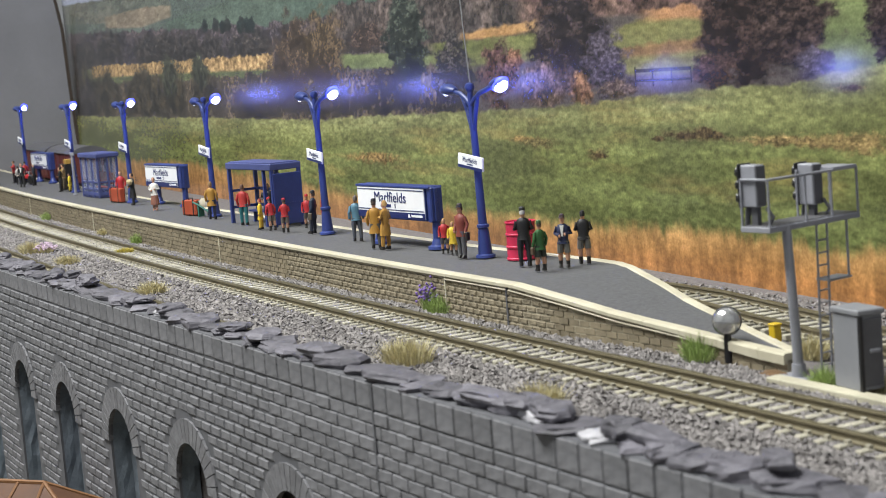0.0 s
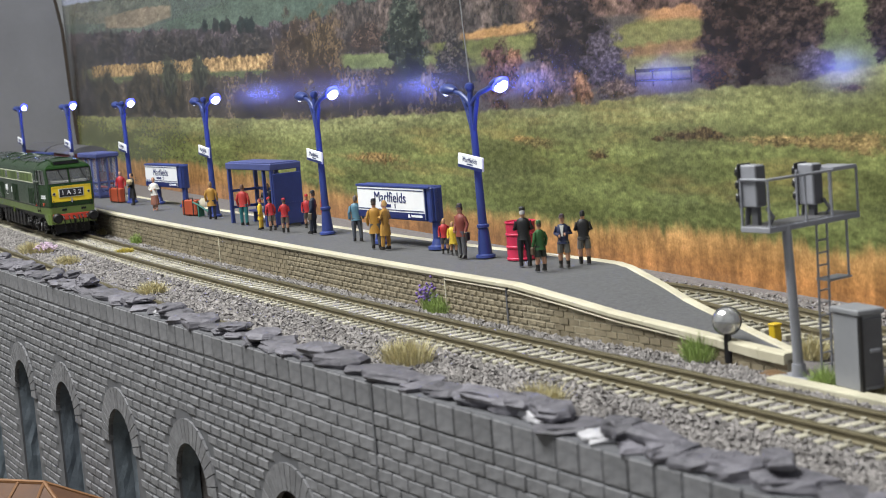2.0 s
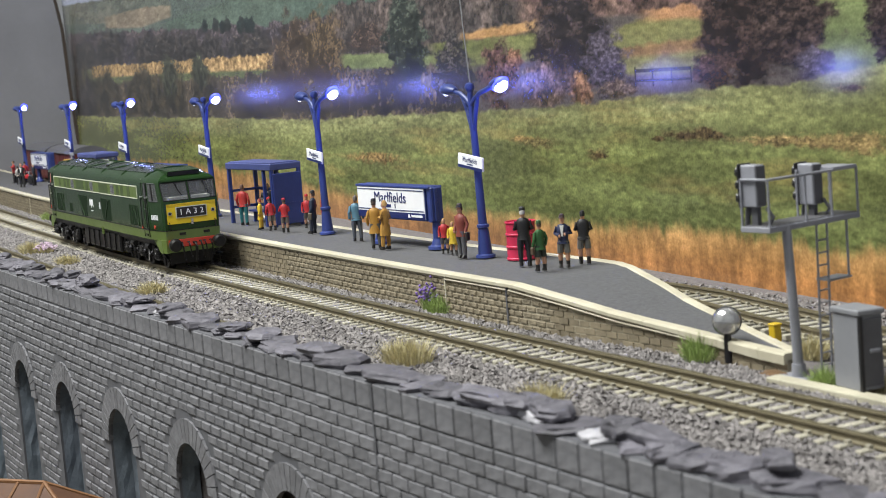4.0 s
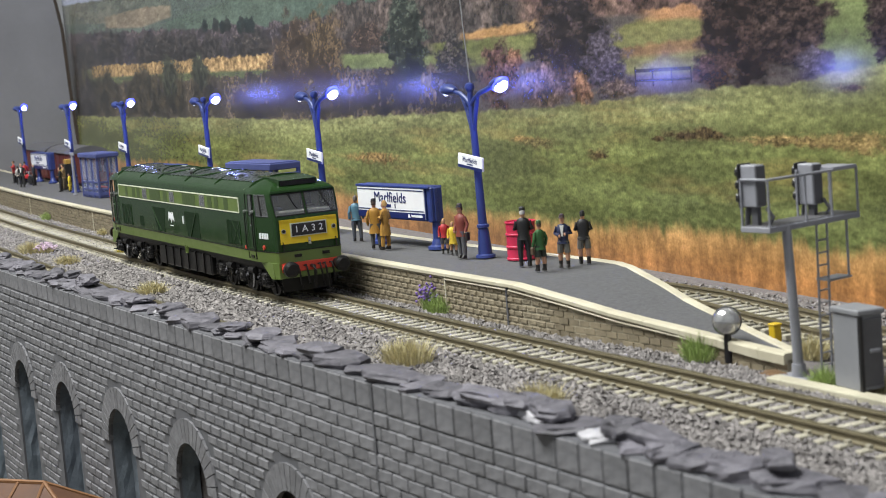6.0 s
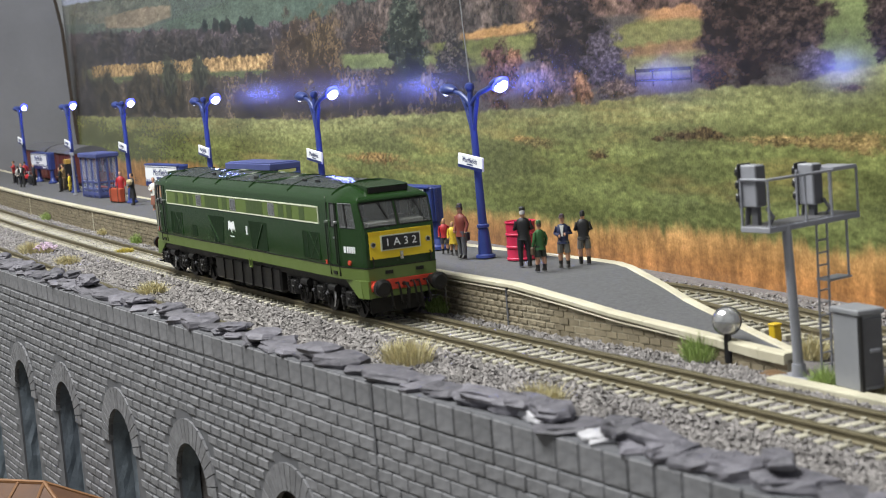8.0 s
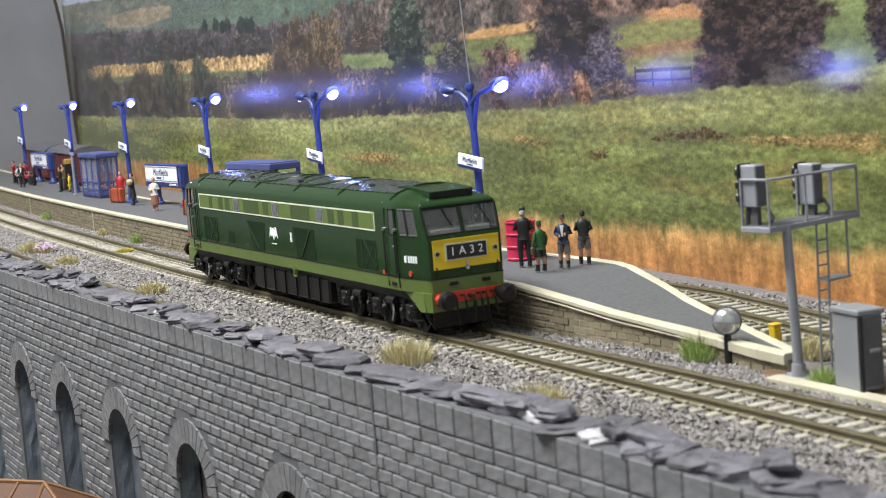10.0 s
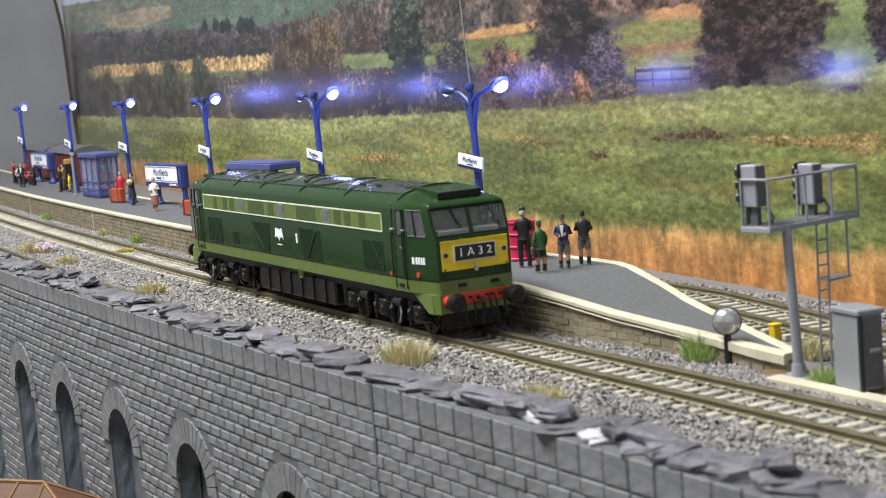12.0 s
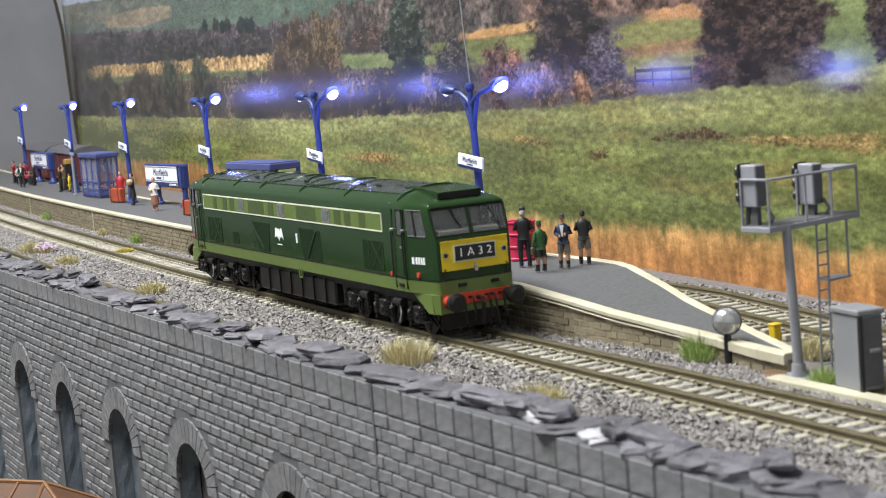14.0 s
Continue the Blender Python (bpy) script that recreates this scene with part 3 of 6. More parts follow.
def paint_print(X, Z):
    """Colours of the print at sheet places X, Z (mm), as the paper shows them."""
    P = np.empty(X.shape + (3,))
    sky = step(150, 175, Z + 0.02 * (X + 1400)) * step(-1150, -1250, X)
    P[:] = np.array((92, 84, 74)) * (1 - sky[..., None]) + np.array((196, 202, 208)) * sky[..., None]
    seed = [10]

    def colour(x, z, c1, c2, size, streak, grain=True):
        seed[0] += 7
        x = x * (WIDE if grain else WIDE * 0.55)
        k = clouds(x, z * (0.33 if streak == 2 else 0.5 if streak else 1.0), size, seed[0], 5)
        k = step(0.24, 0.76, k)[..., None]
        fine = clouds(x, z * (0.55 if streak else 1), max(1.0, size * 0.13), seed[0] + 3, 3)[..., None]
        return (np.array(c1) * (1 - k) + np.array(c2) * k) * ((0.40 + 1.2 * fine) if grain else (0.80 + 0.4 * fine))

    def strip(top, low, c1, c2, size, edge, streak):
        t = np.interp(X[0], [q[0] for q in top], [q[1] for q in top])
        o = np.interp(X[0], [q[0] for q in low], [q[1] for q in low])
        lo, hi = max(top[0][0], low[0][0]), min(top[-1][0], low[-1][0])
        seed[0] += 5
        wob = (clouds(X * WIDE, Z * (0.3 if streak else 1), 5.0, seed[0], 4) - 0.5) * 2 * edge
        side = step(lo - 25, lo, X) * step(hi + 12, hi, X)
        m = step(-1.0, 1.0, t[None] + wob - Z) * step(-2.0, 1.0, Z - o[None]) * side
        P[:] = P * (1 - m[..., None]) + colour(X, Z, c1, c2, size, streak, streak > 0) * m[..., None]

    def field(top):
        """Rough pasture: paler along its far edge, streaked level, speckled with tussocks."""
        t = np.interp(X[0], [q[0] for q in top], [q[1] for q in top])[None]
        wob = (clouds(X * WIDE, Z, 4.0, 611, 4) - 0.5) * 4
        m = step(-1.0, 1.0, t + wob - Z)[..., None]
        q = np.clip((t - Z) / np.maximum(t - 8.0, 1.0), 0, 1)[..., None]
        far, mid, near = np.array((139, 139, 83)), np.array((122, 127, 70)), np.array((108, 116, 65))
        c = np.where(q < 0.4, far + (mid - far) * q / 0.4, mid + (near - mid) * (q - 0.4) / 0.6)
        level = step(0.3, 0.7, clouds(X * WIDE * 0.22, Z, 8.0, 623, 4))[..., None]
        patch = step(0.32, 0.68, clouds(X * WIDE * 0.5, Z * 0.9, 26.0, 631, 3))[..., None]
        tuss = clouds(X * WIDE, Z, 1.8, 641, 3)[..., None]
        c = c * (0.88 + 0.22 * level) * (0.93 + 0.14 * patch) * (0.72 + 0.56 * tuss)
        warm = step(0.55, 0.8, clouds(X * WIDE * 0.3, Z, 11.0, 653, 4))[..., None]
        c = c * (1 - warm * 0.5) + np.array((158, 138, 78)) * (0.75 + 0.5 * tuss) * warm * 0.5
        lean = step(-700, -100, X)[..., None]
        P[:] = P * (1 - m) + c * (1.07 - 0.12 * lean) * m

    def straw(top):
        """Dry grass along the foot: upright blades with a ragged, soft upper edge."""
        t = np.interp(X[0], [q[0] for q in top], [q[1] for q in top])[None]
        blade = clouds(X * WIDE * 1.5, Z * 0.20, 4.0, 711, 4)
        m = (step(-4.0, 3.5, t + (blade - 0.5) * 9 - Z))[..., None]
        q = np.clip(Z / np.maximum(t, 4.0), 0, 1.2)[..., None]
        k = step(0.25, 0.75, clouds(X * WIDE * 1.5, Z * 0.24, 3.4, 723, 4))[..., None]
        clump = clouds(X * WIDE, Z * 0.6, 16.0, 731, 3)[..., None]
        c = (np.array((174, 121, 66)) * (1 - q) + np.array((197, 153, 90)) * q) * (0.86 + 0.26 * k) * (0.82 + 0.36 * clump)
        P[:] = P * (1 - m) + c * m

    def crown(x, z0, w, h, c1, c2, soft, streak):
        cols = np.nonzero(np.abs(X[0] - x) < w * 0.75)[0]
        rows = np.nonzero(np.abs(Z[:, 0] - z0 - h / 2) < h * 0.75)[0]
        if len(cols) < 2 or len(rows) < 2:
            return
        sl = np.s_[rows[0]:rows[-1] + 1, cols[0]:cols[-1] + 1]
        x_, z_ = X[sl], Z[sl]
        q = (z_ - z0) / h
        wide = 1.0 - 0.45 * np.abs(q - 0.4) ** 1.5
        r = np.hypot((x_ - x) / (w / 2) / wide, (q - 0.5) * 2)
        seed[0] += 5
        size = max(2.0, min(abs(w) * WIDE, h) * 0.2)
        n = clouds(x_ * WIDE, z_, size, seed[0], 5) - 0.5
        m = step(1.0 + soft * 0.35, 1.0 - soft * 0.6, r + n * (0.7 + soft))
        m = (m * step(0.16, 0.42, clouds(x_ * WIDE, z_, size * 0.35, seed[0] + 9, 3) + 0.55 * (1 - r)))[..., None]
        P[sl] = P[sl] * (1 - m) + colour(x_, z_, c1, c2, size * 0.6, streak) * (0.78 + 0.3 * q[..., None]) * m

    strip([(-1444, 182.1), (-915, 166.5), (-384, 140.8)], [(-1444, 149.0), (-749, 120.2), (-390, 111.8)], (96, 108, 92), (120, 128, 108), 60.0, 2.0, 0)
    strip([(-1437, 193.5), (-1226, 186.2), (-914, 168.9)], [(-1431, 171.5), (-1128, 158.4), (-919, 156.9)], (112, 118, 98), (140, 136, 112), 40.0, 2.0, 0)
    strip([(-1178, 166.9), (-1024, 166.5), (-917, 161.7)], [(-1184, 155.6), (-1032, 148.9), (-921, 152.1)], (150, 138, 108), (170, 152, 120), 30.0, 2.0, 0)
    strip([(-921, 149.7), (-706, 154.8), (-384, 140.8)], [(-926, 137.5), (-700, 126.7), (-398, 118.8)], (86, 102, 84), (102, 116, 94), 60.0, 2.0, 0)
    strip([(-1437, 161.9), (-925, 141.4), (-669, 131.4), (-396, 125.3), (-283, 127.3)], [(-1447, 112.6), (-638, 97.1), (-394, 95.4), (-288, 98.0)], (64, 60, 60), (106, 94, 88), 12.0, 5.0, 1)
    crown(-1323, 106.6, 191, 42.9, (44, 44, 42), (90, 82, 72), 0.50, 0)
    crown(-1182, 118.0, 137, 34.1, (44, 44, 42), (90, 82, 72), 0.50, 0)
    crown(-1012, 108.0, 158, 32.1, (44, 44, 42), (90, 82, 72), 0.50, 0)
    crown(-875, 107.1, 114, 28.5, (44, 44, 42), (90, 82, 72), 0.50, 0)
    crown(-794, 103.8, 85, 27.1, (44, 44, 42), (90, 82, 72), 0.50, 0)
    crown(-705, 103.3, 90, 25.4, (44, 44, 42), (90, 82, 72), 0.50, 0)
    crown(-660, 104.1, 56, 24.6, (44, 44, 42), (90, 82, 72), 0.50, 0)
    crown(-952, 116.0, 84, 24.9, (44, 44, 42), (90, 82, 72), 0.50, 0)
    crown(-774, 131.2, 23, 11.5, (38, 45, 41), (62, 67, 58), 0.35, 0)
    crown(-702, 127.7, 21, 12.6, (38, 45, 41), (62, 67, 58), 0.35, 0)
    crown(-685, 126.9, 20, 10.4, (38, 45, 41), (62, 67, 58), 0.35, 0)
    crown(-741, 129.6, 22, 11.7, (38, 45, 41), (62, 67, 58), 0.35, 0)
    strip([(-479, 103.6), (-392, 101.3), (-289, 95.0)], [(-482, 93.9), (-394, 92.1), (-290, 86.1)], (112, 124, 72), (140, 146, 92), 30.0, 2.0, 0)
    strip([(-1325, 115.9), (-938, 108.9), (-637, 100.0)], [(-1333, 100.3), (-943, 95.3), (-639, 91.0)], (104, 112, 74), (124, 126, 84), 30.0, 2.0, 0)
    strip([(-1276, 118.8), (-936, 113.8), (-634, 108.8)], [(-1282, 106.7), (-940, 102.9), (-637, 98.3)], (168, 138, 88), (206, 168, 108), 14.0, 3.0, 1)
    strip([(-482, 134.1), (-385, 134.4), (-204, 124.5)], [(-490, 103.9), (-350, 100.4), (-208, 103.1)], (72, 66, 58), (124, 108, 92), 14.0, 5.0, 1)
    strip([(-211, 122.2), (-123, 118.6), (-56, 113.7)], [(-213, 108.8), (-125, 107.7), (-57, 104.8)], (84, 66, 56), (136, 110, 90), 14.0, 4.0, 1)
    strip([(-286, 107.4), (-245, 109.1), (-213, 109.3)], [(-287, 103.9), (-245, 103.7), (-213, 105.0)], (184, 140, 84), (210, 166, 104), 14.0, 2.0, 0)
    strip([(-325, 104.0), (-239, 102.9), (-202, 102.8)], [(-327, 90.2), (-241, 90.5), (-203, 90.7)], (104, 110, 60), (130, 132, 76), 20.0, 2.0, 0)
    strip([(-146, 100.1), (-101, 105.1), (-57, 105.3)], [(-148, 82.5), (-104, 81.3), (-60, 81.3)], (106, 108, 60), (136, 132, 78), 20.0, 2.0, 0)
    strip([(-122, 92.8), (-89, 93.9), (-58, 94.1)], [(-122, 89.2), (-89, 89.2), (-59, 90.3)], (132, 104, 66), (150, 120, 76), 14.0, 3.0, 0)
    strip([(-91, 108.7), (-74, 108.5), (-57, 106.6)], [(-92, 103.6), (-74, 103.6), (-58, 102.1)], (176, 130, 84), (200, 150, 100), 10.0, 3.0, 0)
    strip([(14, 108.6), (33, 107.1), (63, 105.9)], [(11, 80.4), (31, 78.9), (61, 77.1)], (108, 120, 70), (140, 148, 92), 26.0, 2.0, 0)
    strip([(-1400, 101.6), (-845, 94.7), (-611, 95.2), (-394, 92.1), (-290, 89.1)], [(-1426, 54.4), (-957, 61.3), (-621, 61.4), (-401, 63.8), (-280, 65.7)], (62, 57, 46), (112, 98, 76), 9.0, 5.0, 2)
    crown(-1328, 59.2, 192, 59.3, (42, 41, 32), (99, 87, 63), 0.50, 1)
    crown(-1205, 65.3, 113, 44.0, (42, 41, 32), (99, 87, 63), 0.50, 1)
    crown(-1035, 62.3, 174, 45.3, (42, 41, 32), (99, 87, 63), 0.50, 1)
    crown(-926, 64.8, 81, 47.4, (42, 41, 32), (99, 87, 63), 0.50, 1)
    crown(-830, 67.0, 72, 41.2, (42, 41, 32), (99, 87, 63), 0.50, 1)
    crown(-1049, 73.2, 40, 38.6, (42, 41, 32), (99, 87, 63), 0.50, 1)
    crown(-678, 61.4, 173, 26.1, (42, 41, 32), (99, 87, 63), 0.50, 1)
    crown(-523, 61.4, 135, 26.8, (42, 41, 32), (99, 87, 63), 0.50, 1)
    crown(-411, 63.8, 129, 23.6, (42, 41, 32), (99, 87, 63), 0.50, 1)
    crown(-320, 65.2, 85, 21.6, (42, 41, 32), (99, 87, 63), 0.50, 1)
    crown(-586, 78.1, 102, 54.3, (62, 51, 39), (107, 90, 70), 0.60, 1)
    crown(-520, 79.1, 86, 56.1, (71, 59, 41), (119, 100, 72), 0.60, 1)
    crown(-942, 80.2, 62, 40.1, (44, 47, 37), (92, 94, 70), 0.40, 1)
    crown(-836, 86.1, 51, 30.4, (44, 47, 37), (92, 94, 70), 0.40, 1)
    crown(-1338, 61.1, 155, 45.3, (38, 37, 34), (82, 73, 65), 0.40, 1)
    crown(-807, 131.9, 19, 11.7, (29, 39, 38), (53, 65, 58), 0.30, 0)
    crown(-755, 129.4, 18, 10.5, (29, 39, 38), (53, 65, 58), 0.30, 0)
    crown(-708, 127.1, 17, 10.1, (29, 39, 38), (53, 65, 58), 0.30, 0)
    crown(-690, 126.3, 16, 12.5, (29, 39, 38), (53, 65, 58), 0.30, 0)
    crown(-676, 125.6, 16, 12.4, (29, 39, 38), (53, 65, 58), 0.30, 0)
    crown(-437, 102.0, 75, 18.7, (59, 50, 42), (100, 84, 70), 0.50, 0)
    crown(-376, 82.5, 69, 50.8, (29, 35, 31), (80, 87, 70), 0.35, 0)
    crown(-374, 101.4, 47, 35.1, (37, 44, 37), (94, 99, 80), 0.40, 0)
    crown(-310, 65.2, 53, 42.5, (45, 45, 41), (94, 87, 77), 0.50, 0)
    crown(-253, 67.9, 54, 32.9, (68, 48, 44), (122, 94, 77), 0.55, 1)
    crown(-235, 86.1, 19, 11.2, (125, 88, 59), (164, 122, 84), 0.60, 0)
    crown(-176, 78.0, 78, 46.6, (35, 32, 32), (80, 68, 62), 0.40, 0)
    crown(-206, 67.6, 60, 23.1, (72, 62, 48), (126, 104, 80), 0.60, 1)
    crown(-166, 66.8, 27, 17.4, (111, 81, 53), (168, 127, 87), 0.60, 1)
    crown(-141, 70.2, 45, 32.0, (62, 56, 60), (104, 94, 97), 0.60, 0)
    crown(-131, 70.8, 33, 8.7, (74, 62, 48), (117, 99, 75), 0.60, 0)
    crown(-32, 73.0, 68, 47.1, (34, 28, 25), (82, 65, 55), 0.40, 0)
    crown(-0, 76.6, 52, 38.9, (41, 34, 31), (94, 77, 65), 0.50, 0)
    crown(-55, 72.9, 31, 16.1, (47, 37, 31), (97, 75, 57), 0.50, 0)
    crown(11, 76.4, 27, 11.1, (68, 62, 62), (104, 94, 94), 0.60, 0)
    crown(53, 81.1, 24, 26.4, (42, 35, 32), (82, 68, 60), 0.50, 0)
    field([(-1455, 65.8), (-956, 63.3), (-546, 61.4), (-280, 66.3), (-184, 68.0), (-115, 71.4), (-61, 73.9), (-3, 75.0), (24, 79.0), (61, 80.5)])
    crown(2, 51.3, 96, 5.0, (138, 118, 70), (166, 140, 86), 1.20, 0)
    crown(34, 49.2, 50, 7.9, (138, 118, 70), (166, 140, 86), 1.20, 0)
    crown(-437, 34.3, 97, 7.0, (146, 120, 68), (189, 154, 90), 1.20, 0)
    crown(-229, 50.3, 38, 3.4, (146, 120, 68), (189, 154, 90), 1.20, 0)
    crown(-74, 52.3, 51, 5.6, (94, 84, 52), (136, 123, 72), 1.20, 0)
    crown(-155, 42.7, 19, 6.0, (94, 84, 52), (136, 123, 72), 1.20, 0)
    crown(-213, 47.7, 43, 4.7, (94, 84, 52), (136, 123, 72), 1.20, 0)
    crown(30, 71.0, 19, 3.0, (94, 84, 52), (136, 123, 72), 1.20, 0)
    crown(-80, 53.2, 26, 3.8, (70, 58, 40), (114, 96, 59), 0.80, 1)
    crown(-65, 53.6, 16, 5.3, (70, 58, 40), (114, 96, 59), 0.80, 1)
    crown(-55, 53.0, 16, 4.1, (70, 58, 40), (114, 96, 59), 0.80, 1)
    crown(-100, 52.4, 14, 2.4, (70, 58, 40), (114, 96, 59), 0.80, 1)
    crown(34, 71.9, 8, 2.0, (70, 58, 40), (114, 96, 59), 0.80, 1)
    crown(-152, 44.0, 13, 2.6, (70, 58, 40), (114, 96, 59), 0.80, 1)
    straw([(-1414, 16.0), (-911, 23.0), (-513, 13.5), (-255, 11.0), (-158, 11.5), (-89, 15.0), (-34, 16.0), (9, 13.0), (56, 15.5)])
    # trunks and twigs, and grain of the print
    P[:] *= (0.88 + 0.24 * clouds(X * WIDE, Z, 1.6, 901, 2))[..., None]
    P[:] *= (0.93 + 0.14 * clouds(X * WIDE, Z, 45, 905, 3))[..., None]
    P[:] *= (0.99, 1.0, 1.10)
    # the field gate printed at the wood's edge
    for x0, x1, z0, z1 in GATE:
        m = (X > x0) & (X < x1) & (Z > z0) & (Z < z1)
        P[m] = P[m] * 0.25 + np.array((38, 36, 32)) * 0.75
    return np.clip(P, 0, 255)


GATE = [(-116.5, -71, 82.0, 83.2), (-116.5, -71, 77.6, 78.6), (-117, -115.4, 76, 84.5), (-102, -101, 76, 83.5), (-87, -86, 77, 83.5), (-72, -70.8, 77, 83.5)]


def backscene():
    th = thing("backscene", 0, 0, 0, 0, "printed photographic backscene of green fields, hedges and autumn trees", "backdrop", "", "structure")
    nx, nz = 1200, 430
    x = 648.6 - 1.0 / np.linspace(1 / 2068.6, 1 / 570.6, nx)
    z = np.linspace(-6, 210, nz)
    X, Z = np.meshgrid(x, z)
    c = paint_print(X, Z) / 255.0
    c = np.where(c <= 0.04045, c / 12.92, ((c + 0.055) / 1.055) ** 2.4) * PRINT_GAIN
    co = np.stack([X, scene_y(X), Z], -1).reshape(-1, 3) * MM
    i = np.arange((nz - 1) * nx).reshape(nz - 1, nx)[:, :-1].reshape(-1)
    faces = np.stack([i, i + 1, i + nx + 1, i + nx], 1)
    me = bpy.data.meshes.new("sheet")
    me.from_pydata(co.tolist(), [], faces.tolist())
    at_ = me.color_attributes.new("print", "FLOAT_COLOR", "POINT")
    at_.data.foreach_set("color", np.concatenate([c.reshape(-1, 3), np.ones((nx * nz, 1))], 1).astype(np.float32).ravel())
    m = bpy.data.materials.new("printed_paper")
    m.use_nodes = True
    nt = m.node_tree
    ca = nt.nodes.new("ShaderNodeVertexColor")
    ca.layer_name = "print"
    b = nt.nodes["Principled BSDF"]
    tc = nt.nodes.new("ShaderNodeTexCoord")
    n1 = nt.nodes.new("ShaderNodeTexNoise")
    n1.inputs["Scale"].default_value = 900
    n1.inputs["Detail"].default_value = 4
    nt.links.new(tc.outputs["Object"], n1.inputs["Vector"])
    mr = nt.nodes.new("ShaderNodeMapRange")
    mr.inputs["From Min"].default_value, mr.inputs["From Max"].default_value = 0.3, 0.7
    mr.inputs["To Min"].default_value, mr.inputs["To Max"].default_value = 0.82, 1.18
    nt.links.new(n1.outputs["Fac"], mr.inputs["Value"])
    hsv = nt.nodes.new("ShaderNodeHueSaturation")
    nt.links.new(mr.outputs["Result"], hsv.inputs["Value"])
    nt.links.new(ca.outputs["Color"], hsv.inputs["Color"])
    nt.links.new(hsv.outputs["Color"], b.inputs["Base Color"])
    b.inputs["Roughness"].default_value = 0.19
    b.inputs["Specular IOR Level"].default_value = 0.4
    me.materials.append(m)
    s = new("sheet", me)
    s.parent = th
    bk = bmesh.new()
    v = [bk.verts.new((q, scene_y(q) + d, h)) for d in (0.3, 4.0) for q, h in ((-1420, -6), (330, -6), (330, 330), (-1420, 330))]
    for f in ((0, 1, 2, 3), (7, 6, 5, 4), (0, 4, 5, 1), (1, 5, 6, 2), (2, 6, 7, 3), (3, 7, 4, 0)):
        bk.faces.new([v[j] for j in f])
    part("backing_board", bk, BOARD, th)
    rim = [(243, -100), (243, 30), (240, 87), (237.5, 166), (232.5, 200), (213, 330)]
    e = part("end_board", prism([(-420, -100)] + rim + [(-420, 330)], "x", -1425, -1402), BOARD)
    tagged(e, "upright grey end board closing the layout", "board", kind="structure")
    edge = prism([(y - 2.4, z) for y, z in rim[::-1]] + [(y + 0.6, z) for y, z in rim], "x", -1402, -1398.5)
    e = part("board_edge", edge, mat("brown_edge", (0.02, 0.014, 0.01), (0.05, 0.034, 0.024), 30, 0.8, 0.3))
    tagged(e, "dark brown frayed edge strip of the end board", "trim", kind="structure")


PRINT_GAIN = 0.78


# ---- the locomotive: x forward, the camera's side is -y ----
STOPS = [(0.0, -1030.0), (0.5, -890.0), (1.0, -759.0), (1.5, -653.5), (2.0, -562.0), (2.5, -488.5), (3.0, -419.5), (3.5, -357.0), (4.0, -301.5), (4.5, -252.5), (5.0, -211.0),
         (5.5, -176.3), (6.0, -145.1), (6.5, -121.1), (7.0, -97.2), (7.5, -76.8), (8.0, -56.9), (8.5, -39.0), (9.0, -24.6), (9.5, -13.6), (10.0, -6.0), (10.5, -1.25), (10.8, 0.0), (14.0, 0.0)]
WHEEL_R = 7.2
AXLES = [113.5, 85.5, 57.5, -57.5, -85.5, -113.5]


def loco_at(front):
    """Pose of the engine whose front buffers stand at front: its two bogies follow the curve."""
    a, b = on_plan(front - 65, 0), on_plan(front - 210, 0)
    d = (a - b).normalized()
    c = a + d * (65 - 137.5)
    return pose(c.x * MM, c.y * MM, 0, 0, 0, math.degrees(math.atan2(d.y, d.x)))


STATIONS = [(0, 17.4), (111, 17.4), (128.3, 14.4), (129, 13.9)]
SILL, HEAD = 35.0, 43.8  # the cab windows' lower and upper edges


def taper(x):
    return float(np.interp(abs(x), [q[0] for q in STATIONS], [q[1] for q in STATIONS]))


def rake(z):
    return max(0.0, z - 33.5) * 0.34 + max(0.0, z - 46.5) * 2.3


